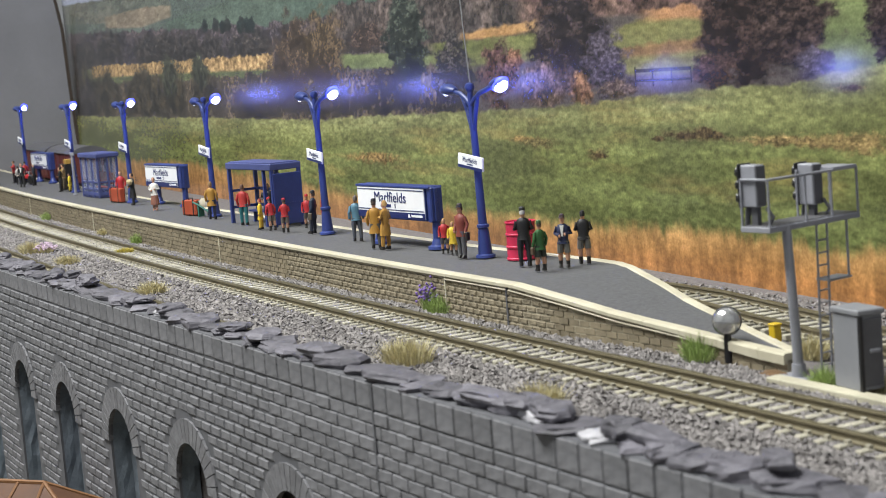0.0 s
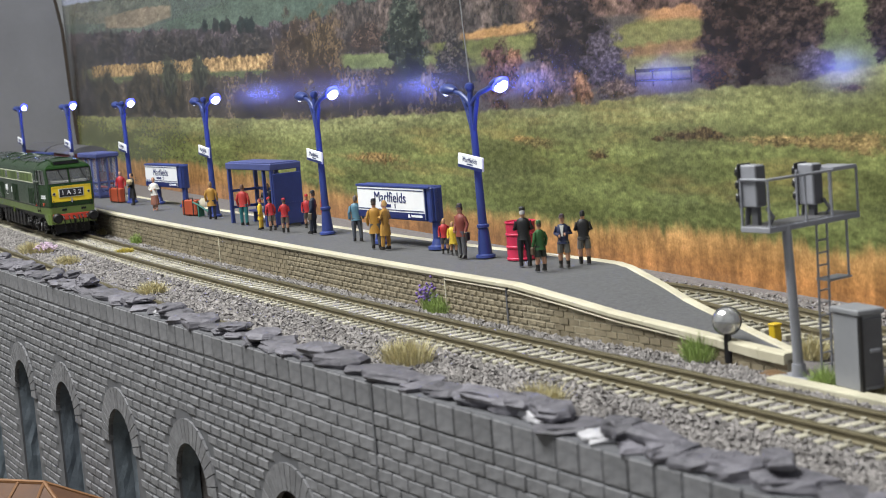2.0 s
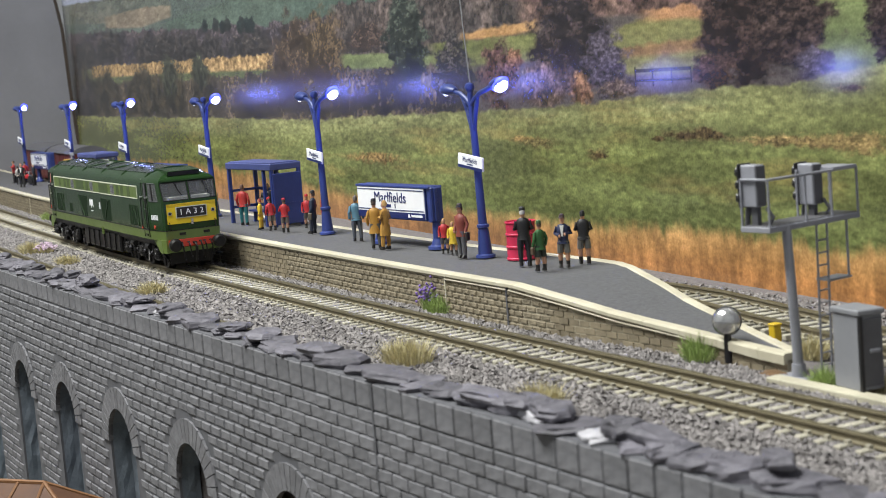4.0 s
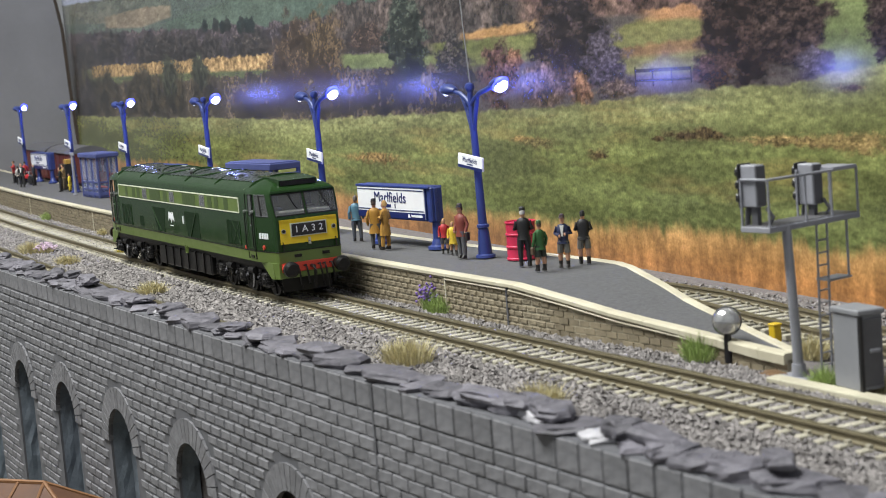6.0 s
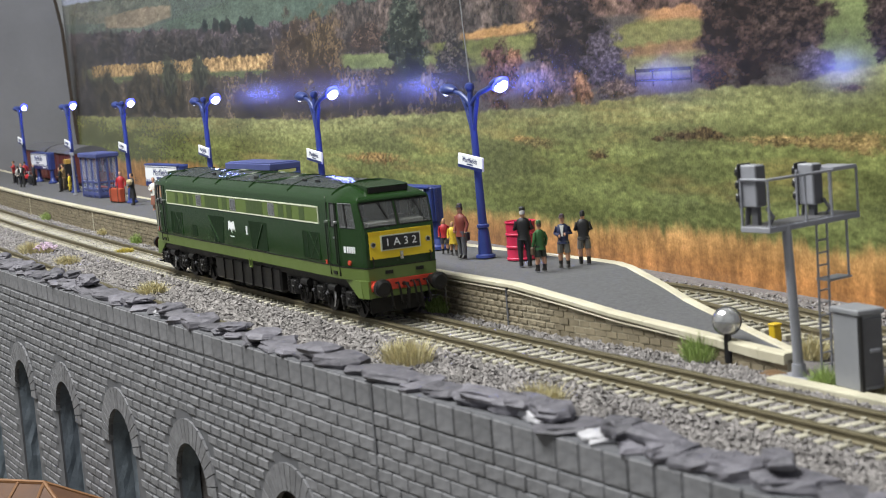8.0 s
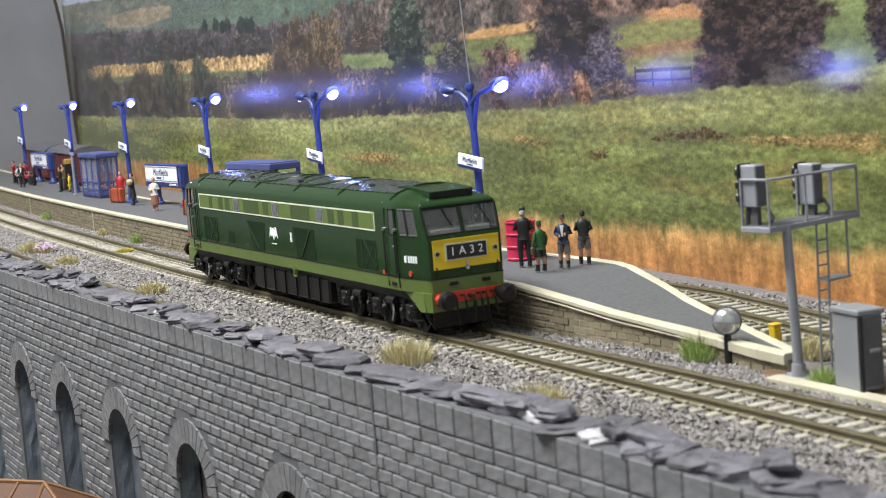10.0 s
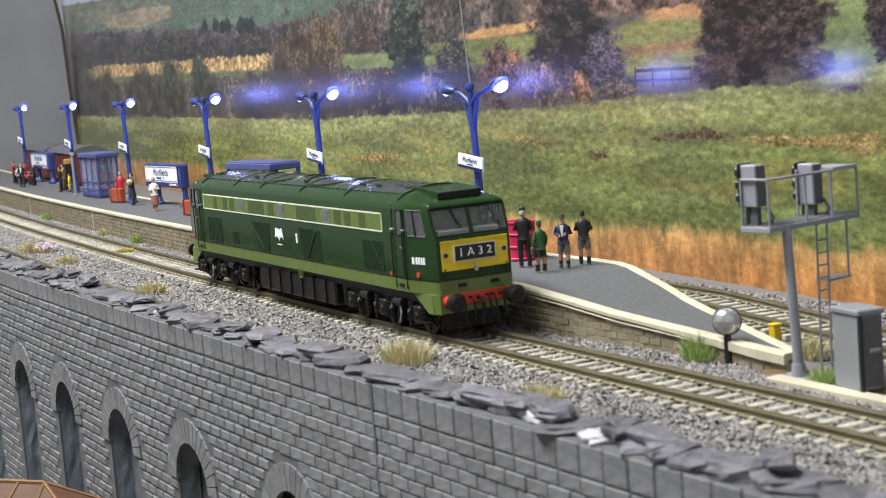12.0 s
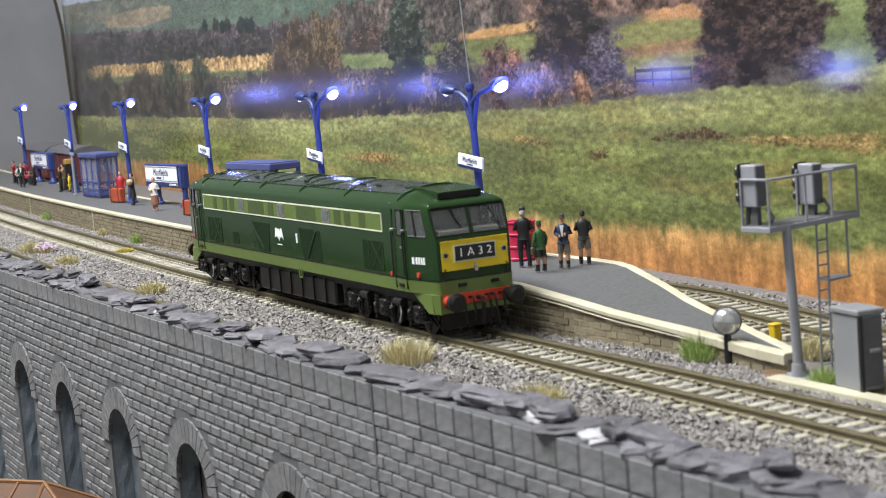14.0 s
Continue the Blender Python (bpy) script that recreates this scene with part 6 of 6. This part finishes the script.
def small_things():
    """Luggage, barrel, trolley and post on the platform."""
    q = on_plan(-91, 65.5)
    b = loft([((0, 0, 0), 6.3, 6.3), ((0, 0, 0.6), 6.3, 6.3), ((0, 0, 0.9), 5.9, 5.9), ((0, 0, 4.6), 5.9, 5.9), ((0, 0, 4.9), 6.3, 6.3), ((0, 0, 5.4), 6.3, 6.3), ((0, 0, 5.7), 5.9, 5.9), ((0, 0, 9.6), 5.9, 5.9), ((0, 0, 9.9), 6.3, 6.3), ((0, 0, 10.4), 6.3, 6.3), ((0, 0, 10.7), 5.9, 5.9), ((0, 0, 14.4), 5.9, 5.9), ((0, 0, 14.7), 6.3, 6.3), ((0, 0, 15.2), 6.3, 6.3), ((0, 0, 15.2), 5.7, 5.7), ((0, 0, 14.7), 5.6, 5.6)], 24)
    d = part("oil_drum", b, mat("drum_red", (0.42, 0.015, 0.05), (0.58, 0.03, 0.09), 9, 0.45, 0.1), smooth=True)
    d.matrix_world = pose(q.x * MM, q.y * MM, TOP * MM)
    tagged(d, "crimson ribbed oil drum standing on the platform", "drum")
    orange = mat("suitcase_leather", (0.27, 0.042, 0.016), (0.38, 0.072, 0.028), 8, 0.55, 0.2)
    for x, o, l, h, rz in ((-484, 53, 14, 9.5, 20), (-671, 53.5, 20, 10, 8)):
        t = thing("suitcase", 0, 0, 0, 0, "orange-brown leather suitcase standing on the platform", "suitcase", "suitcases on the platform")
        part("case", box(-l / 2, l / 2, -2.2, 2.2, 0, h, 0.7), orange, t)
        part("handle", tube([(-2, 0, h - 0.1), (-1.7, 0, h + 1.0), (1.7, 0, h + 1.0), (2, 0, h - 0.1)], 0.35, 6), BLACK, t)
        for sx in (-1, 1):
            part("strap", box(sx * l / 3 - 0.5, sx * l / 3 + 0.5, -2.35, 2.35, 0.05, h + 0.12), BLACK, t)
        t.matrix_world = at(x, o, TOP, rz)
    teal = plain("teal_paint", (0.03, 0.16, 0.13))
    t = thing("luggage_barrow", 0, 0, 0, 0, "teal green porter's barrow with a pale sack on it", "barrow")
    for y in (-2.6, 2.6):
        part("side_rail", tube([(-9, y, 9), (-4, y, 7), (6, y, 1.6)], 0.5, 6), teal, t)
        part("wheel", cyl((5, y + 0.8, 1.9), (5, y - 0.8, 1.9), 1.9, 1.9, 16), BLACK, t)
    for x, z in ((-6, 7.8), (-2, 6), (2, 4)):
        part("slat", box(x - 0.7, x + 0.7, -2.6, 2.6, z - 0.3, z + 0.4), teal, t)
    part("leg", box(-5.6, -4.6, -2.4, 2.4, 0, 7.2), teal, t)
    part("sack", loft([((-1, 0, 5.6), 3, 2.2), ((-1.5, 0, 7), 3.6, 2.6), ((-2, 0, 9.4), 3.0, 2.2), ((-2.4, 0, 11), 1.4, 1.0)], 12), plain("sackcloth", (0.45, 0.40, 0.30), 0.9), t, smooth=True)
    t.matrix_world = at(-462, 56, TOP, 30)
    t = thing("platform_kiosk", 0, 0, 0, 0, "small black kiosk cabinet with an ochre top box", "kiosk")
    part("cabinet", box(-9, 9, -5, 5, 0, 21, 0.5), BLACK, t)
    part("plinth", box(-9.6, 9.6, -5.6, 5.6, 0, 1.6, 0.2), BLACK, t)
    part("top_box", box(2, 9, -4, 4, 21, 25, 0.4), paint((0.40, 0.24, 0.05)), t)
    t.matrix_world = at(-900, 66, TOP, 5)
    t = thing("notice_post", 0, 0, 0, 0, "thin grey-green post with a small flat top plate", "post")
    part("pole", cyl((0, 0, 0), (0, 0, 33), 1.1, 1.0, 10), GREY, t)
    part("plate", box(-7, 7, -0.6, 0.6, 31, 33.4, 0.2), GREY, t)
    part("foot", cyl((0, 0, 0), (0, 0, 1), 2.2, 2.0, 12), GREY, t)
    t.matrix_world = at(-806, 52, TOP)
    # a parked motorcycle at the far end
    t = thing("motorcycle", 0, 0, 0, 0, "small red and black model motorcycle on the platform", "motorcycle")
    for x in (-6, 6):
        part("wheel", cyl((x, -0.8, 4), (x, 0.8, 4), 4, 4, 20), BLACK, t)
    part("tank", loft([((0, 0, 6), 4.5, 1.4), ((0, 0, 8.2), 4.8, 1.7), ((-0.5, 0, 9.6), 3, 1.0)], 12), paint((0.45, 0.02, 0.025)), t, smooth=True)
    part("fork", cyl((6, 0, 4), (3.6, 0, 11.5), 0.5, 0.5, 8), SILVER, t)
    part("handlebar", cyl((3.6, -3, 11.6), (3.6, 3, 11.6), 0.4, 0.4, 8), SILVER, t)
    t.matrix_world = at(-1028, 52, TOP, 20)


def van():
    """Covered van on the far track."""
    mar = mat("van_maroon", (0.075, 0.014, 0.012), (0.12, 0.022, 0.018), 12, 0.6, 0.2)
    t = thing("goods_van", 0, 0, 0, 0, "dark maroon goods van with a curved roof on the far track", "railway wagon", "goods vans")
    body = part("body", box(-62, 62, -15.5, 15.5, 12, 38, 0.4), mar, t)
    o = [(y, z + 4.6) for y, z in ((-16.6, 33.4), (-14, 36.2), (-9, 38.4), (-4, 39.4), (0, 39.7), (4, 39.4), (9, 38.4), (14, 36.2), (16.6, 33.4))]
    part("roof", prism(o, "x", -63.5, 63.5), GREYDARK, t, "dull grey curved roof")
    for x in (-40, -20, 0, 20, 40, 61.8):
        part("strap", box(x - 0.5, x + 0.5, -15.9, 15.9, 12, 37.8), mar, body)
    part("solebar", box(-62, 62, -12, 12, 9, 12), LOCOBLACK, t)
    for x in (-45, -25, 25, 45):
        ws = part("wheelset", cyl((x, -10, 6.2), (x, 10, 6.2), 1, 1, 8), LOCOBLACK, t)
        for y in (-9, 9):
            part("wheel", cyl((x, y - 1, 6.2), (x, y + 1, 6.2), 6.2, 6.2, 20), LOCOBLACK, ws)
    t.matrix_world = at(-1035, 100, 0)
    copy_thing(t, at(-1170, 100, 0))


def signal():
    t = thing("signal_gantry", 0, 0, 0, 0, "grey cantilever colour-light signal with two heads and ladder", "railway signal")
    part("base", box(-7, 5, -4, 4, -2.0, 0.4, 0.5), GREY, t)
    part("mast_foot", cyl((0, 1.4, 0), (0, 1.3, 4), 2.2, 1.9, 16), GREY, t, smooth=True)
    part("mast", cyl((0, 1.3, 3), (0, -0.4, 43.5), 1.45, 1.3, 16), GREY, t, smooth=True)
    rot = pose(0, 0, 0, 0, 0, 9)

    def bar(name, bm, material=GREY, parent=t):
        bmesh.ops.transform(bm, matrix=Matrix.Translation((-4.2, -2.0, 0)) @ rot, verts=bm.verts)
        return part(name, bm, material, parent)
    x0, x1, y0, y1, zd, zr = -5.4, 5.4, -7.0, 32.0, 43.8, 57.0
    deck = bar("deck", box(x0, x1, y0, y1, zd - 1.6, zd, 0.15))
    bar("deck_tray", box(x0 + 0.8, x1 - 0.8, y0 + 0.8, y1 - 0.8, zd, zd + 0.25), GREYDARK, deck)
    for y in (y0 + 0.5, y0 + 16, y1 - 12, y1 - 0.5):
        bar("stanchion", cyl((x1 - 0.4, y, zd), (x1 - 0.4, y, zr), 0.36, 0.34, 6), GREY, deck)
    for y in (y0 + 0.5, y1 - 15, y1 - 0.5):
        bar("stanchion", cyl((x0 + 0.4, y, zd), (x0 + 0.4, y, zr), 0.36, 0.34, 6), GREY, deck)
    for a, c in (((x1 - 0.4, y0 + 0.5), (x1 - 0.4, y1 - 0.5)), ((x0 + 0.4, y0 + 0.5), (x1 - 0.4, y0 + 0.5)), ((x0 + 0.4, y1 - 15), (x0 + 0.4, y1 - 0.5)), ((x0 + 0.4, y1 - 0.5), (x1 - 0.4, y1 - 0.5))):
        bar("handrail", cyl((*a, zr), (*c, zr), 0.4, 0.4, 6), GREY, deck)
    bar("end_plate", box(x0 + 0.2, x1 - 0.2, y1 - 11, y1 - 0.5, zr - 0.2, zr + 0.7), GREY, deck)
    for y in (-4.0, 20.0):
        zb = zd if y < 0 else zd - 2.0
        h = bar("signal_head", box(-5.4, 0.2, y - 2.0, y + 2.0, zb + 5.4, zb + 17.2, 0.3), GREY)
        # back plate darker than the case: that side's shade put into its colour
        bar("head_back", box(0.15, 0.5, y - 1.8, y + 1.8, zb + 5.7, zb + 16.9), GREYDARK, h)
        bar("backing_board", box(-6.1, -5.3, y - 2.8, y + 2.8, zb + 5.2, zb + 17.6, 0.3), BLACK, h)
        for i in range(3):
            z = zb + 7.6 + i * 3.7
            bar("hood", cyl((-6.1, y, z), (-8.0, y, z + 0.3), 1.4, 1.5, 12), BLACK, h)
        bar("bracket", box(-3.0, -0.8, y - 0.8, y + 0.8, zd, zb + 5.5), GREYDARK, h)
        bar("bracket", cyl((-5.4, y, zd), (-4.6, y, zd + 5.2), 0.8, 0.8, 8), GREYDARK, h)
        bar("cable", tube([(1.0, y + 2, zd + 0.4), (2.2, y + 2.5, zd + 2.2), (0.6, y + 1.5, zd + 5)], 0.6, 6), GREYDARK, h)
    for y in (13.5, 18.0):
        bar("ladder_rail", cyl((4.5, y, zd - 1), (3.8, y, -2), 0.36, 0.36, 6))
    for i in range(11):
        z = 1.5 + i * 3.6
        bar("ladder_rung", cyl((4.1, 13.5, z), (4.1, 18.0, z), 0.25, 0.25, 6))
    bar("cage_rod", cyl((x1 - 0.4, 26.0, zd), (x1 - 0.4, 26.0, 26), 0.36, 0.36, 6))
    bar("cage_foot", box(0, x1, 17.5, 27, 25.4, 26.0), GREY)
    t.matrix_world = at(115, 32.3, -3.4)


def lineside():
    t = thing("relay_cabinet", 0, 0, 0, 0, "grey metal lineside relay cabinet, its door darkened for shade", "cabinet")
    part("body", box(-6, 5.6, -5, 2.6, 0, 20.2, 0.25), CABINETGREY, t)
    part("lid", box(-6.4, 6.2, -5.5, 3.2, 20.2, 21.8, 0.3), CABINETGREY, t)
    # the door's dark grey carries the shade of the side turned from the lamp
    dr = part("door", box(5.5, 6.1, -4.2, 2.0, 1.2, 19.4, 0.15), GREYDARK, t, "door in grey darkened for shade")
    part("door_handle", box(6.0, 6.7, -2.2, 1.0, 10.2, 11.2, 0.2), GREY, dr)
    part("corner_post", box(5.3, 6.3, -5.2, -4.2, 0, 20.2), BLACK, t)
    t.matrix_world = at(141.5, 33.5, -2.2, -6)
    # ground disc seen from behind, on a black post
    t = thing("ground_signal", 0, 0, 0, 0, "small round silver ground signal on a black post", "railway signal")
    part("post", cyl((0, 0, 0), (0, 0, 9), 1.25, 1.15, 12), BLACK, t, smooth=True)
    b = loft([((0, 0, -2.0), 3.2, 3.2), ((0, 0, -0.8), 4.1, 4.1), ((0, 0, 0.6), 4.1, 4.1), ((0, 0, 1.6), 3.4, 3.4), ((0, 0, 2.4), 2.2, 2.2), ((0, 0, 2.7), 0.6, 0.6)], 24)
    d = part("lamp_dome", b, mat("pale_silver", (0.42, 0.42, 0.43), (0.62, 0.62, 0.62), 6, 0.22, 0.0, metal=0.75), t, "shiny silver dome", smooth=True)
    d.matrix_basis = Matrix.Translation((0, 0, 12.6 * MM)) @ Vector((0.75, -0.65, 0.15)).to_track_quat("Z", "Y").to_matrix().to_4x4()
    part("rim", cyl((-2.4, 2.0, 12.2), (-1.5, 1.2, 12.3), 4.5, 4.5, 20), GREYDARK, t)
    t.matrix_world = at(82.2, 34.4, -3.4)
    b = sweep([(24.2, -5), (29.4, -5), (29.4, -2.5), (29.0, -2.2), (24.6, -2.2), (24.2, -2.5)], 112, XR, 14)
    tagged(part("cable_trough", b, mat("dirty_concrete", (0.30, 0.28, 0.21), (0.50, 0.47, 0.36), 10, 0.9, 0.3)), "cream concrete cable trough beside the track", "cable trough", kind="structure")
    t = thing("yellow_marker", 0, 0, 0, 0, "small yellow marker box beside the far track", "marker")
    part("box", box(-1.5, 1.5, -1.5, 1.5, 0, 5.6, 0.3), plain("marker_yellow", (0.62, 0.42, 0.02)), t)
    part("cap", box(-1.7, 1.7, -1.7, 1.7, 5.6, 6.2, 0.2), plain("marker_cap", (0.62, 0.42, 0.02)), t)
    t.matrix_world = at(68, 64, -3.4)
    # brown scrub at the ramp's foot
    b = bmesh.new()
    bmesh.ops.create_icosphere(b, subdivisions=3, radius=1)
    for v in b.verts:
        nz = noise.noise(v.co * 2.5)
        v.co = Vector((v.co.x * 6, v.co.y * 3.4, max(v.co.z, -0.2) * 1.7)) * (1 + 0.35 * nz)
    m = part("earth_mound", b, mat("rust_earth", (0.06, 0.035, 0.016), (0.16, 0.09, 0.04), 4, 0.95, 0.8, fine=0.8), smooth=False)
    m.matrix_world = at(106, 32.5, -4.2)
    tagged(m, "small mound of rusty brown earth by the ramp", "earth")
    # brown building below the wall
    wood = mat("brown_timber", (0.05, 0.019, 0.008), (0.10, 0.04, 0.014), 10, 0.7, 0.2)
    wl = mat("orange_timber", (0.13, 0.056, 0.018), (0.19, 0.085, 0.03), 10, 0.7, 0.2)
    t = thing("timber_shed", 0, 0, 0, 0, "brown timber shed roof with pale battens below the wall", "shed")
    part("wall", box(-38, 38, -15, 15, 0, 34), wood, t)
    b = bmesh.new()
    v = [b.verts.new(q) for q in ((-42, -19, 32), (42, -19, 32), (42, 19, 32), (-42, 19, 32), (-30, 0, 48), (10, 0, 48))]
    for f in ((0, 1, 5, 4), (1, 2, 5), (2, 3, 4, 5), (3, 0, 4), (3, 2, 1, 0)):
        b.faces.new([v[j] for j in f])
    rf = part("roof", b, wood, t, "hipped brown roof")
    for s in (-1, 1):
        for x in (-30, -17, -3.5, 10):
            part("batten", cyl((x * 1.0, 0, 48), (x * 1.28, s * 19.2, 32), 0.8, 0.8, 6), wl, rf)
        part("hip_batten", cyl((10, 0, 48), (42, s * 19, 32), 0.9, 0.9, 6), wl, rf)
        part("eaves_board", cyl((-42, s * 19, 32), (42, s * 19, 32), 0.9, 0.9, 6), wl, rf)
    part("ridge", cyl((-30, 0, 48), (10, 0, 48), 1.0, 1.0, 6), wl, rf)
    t.matrix_world = pose(-0.222, -0.112, -0.1195, 0, 0, 38)
    t = thing("guy_wire", 0, 0, 0, 0, "thin pale wire hanging from the ceiling to a lamp post", "wire")
    part("strand", cyl((0, 0, 0), (-125, 0, 1335), 0.3, 0.3, 6), SILVER, t)
    t.matrix_world = at(-112.9, 59.3, 84.0)


def tuft(x, off, z, w, d, h, c1, c2, label, name="grass_tuft", n=260, flower=None):
    rng = random.Random(int(x * 7 + off))
    b = bmesh.new()
    for i in range(n):
        a, r = rng.uniform(0, 6.283), math.sqrt(rng.random())
        px, py = w * r * math.cos(a), d * r * math.sin(a)
        hh = h * (1.05 - 0.5 * r) * rng.uniform(0.6, 1.15)
        tx, ty = px * rng.uniform(0.9, 1.9) + rng.uniform(-2.2, 2.2), py * rng.uniform(0.9, 1.9) + rng.uniform(-2.2, 2.2)
        s = rng.uniform(0.09, 0.17)
        q = rng.uniform(0, 3.14)
        dx, dy = s * math.cos(q), s * math.sin(q)
        v = [b.verts.new(c) for c in ((px - dx, py - dy, -0.5), (px + dx, py + dy, -0.5), ((px + tx) / 2 + dx * 0.8, (py + ty) / 2 + dy * 0.8, hh * 0.62), ((px + tx) / 2 - dx * 0.8, (py + ty) / 2 - dy * 0.8, hh * 0.62), (tx, ty, hh))]
        b.faces.new((v[0], v[1], v[2], v[3]))
        b.faces.new((v[3], v[2], v[4]))
        if flower and rng.random() < 0.4:
            loft([((tx, ty, hh - 0.4), 0.3, 0.3), ((tx, ty, hh + 0.2), 0.6, 0.6), ((tx, ty, hh + 0.7), 0.2, 0.2)], 5, b, 1)
    mats = [mat("tuft_fibre", c1, c2, 4, 0.9, 0.0, vary=0.3, per="island")]
    if flower:
        mats.append(plain("petal", flower, 0.8))
    t = part(name, b, mats)
    t.matrix_world = at(x, off, z)
    return tagged(t, label, "grass tuft", "tufts beside the tracks")


def tufts():
    straw, straw2 = (0.38, 0.33, 0.17), (0.58, 0.52, 0.31)
    gr, gr2 = (0.19, 0.28, 0.07), (0.38, 0.47, 0.17)
    S, G = "dry straw-coloured grass tuft on the ballast", "fresh green grass tuft by the platform face"
    for a in TUFTS:
        x, off, w, d, h, kind = a
        c1, c2, lab = (straw, straw2, S) if kind in "sp" else (gr, gr2, G)
        if kind == "y":
            c1, c2, lab = (0.32, 0.26, 0.04), (0.5, 0.42, 0.08), "pale yellow lichen tuft between the rails"
        tuft(x, off, -2.5 if kind == "y" else -4.0, w, d, h, c1, c2, lab, n=int(100 + 48 * w), flower={"v": (0.22, 0.14, 0.42), "p": (0.62, 0.48, 0.60)}.get(kind))


TUFTS = [(-88, 24.5, 5.5, 3.5, 9, "g"), (-95, 24.0, 2.2, 2.2, 12, "v"), (-3, -31, 10, 7, 10, "s"), (87, -35, 6.5, 6, 8, "s"), (-266, -37, 8, 6, 7, "s"), (-446, -34, 9, 6, 6, "s"), (-536, -36.5, 9, 6, 9, "s"),
         (-524, -30, 5, 4, 6, "p"), (-787, 24, 5, 3, 8, "g"), (-512, 24, 5, 3, 8, "g"), (-600, 24, 4, 2.5, 6, "s"), (-459, 3, 7, 4, 2.5, "y"), (70, 32.5, 6.0, 3.8, 10, "g"), (128, 32, 4.5, 3, 7, "g"), (92, 58, 6, 4, 8, "s"), (143, 36, 3.5, 3, 8, "s")]

room()
ground()
LOCO, WHEELS = locomotive()
lamps()
signs()
open_shelter()
glass_shelter()
figures()
small_things()
van()
signal()
lineside()
slates()
tufts()
backscene()
stones()
track("second_track", lambda x: -60.5, -700, -45, "second railway track half hidden behind the wall")
track("far_track", side_off, -1400, XR, "railway track behind the platform with pale sleepers")
track("main_track", lambda x: 0.0, XL, XR, "main railway track with brown rails and pale concrete sleepers")
platform()
retaining_wall()
motions()
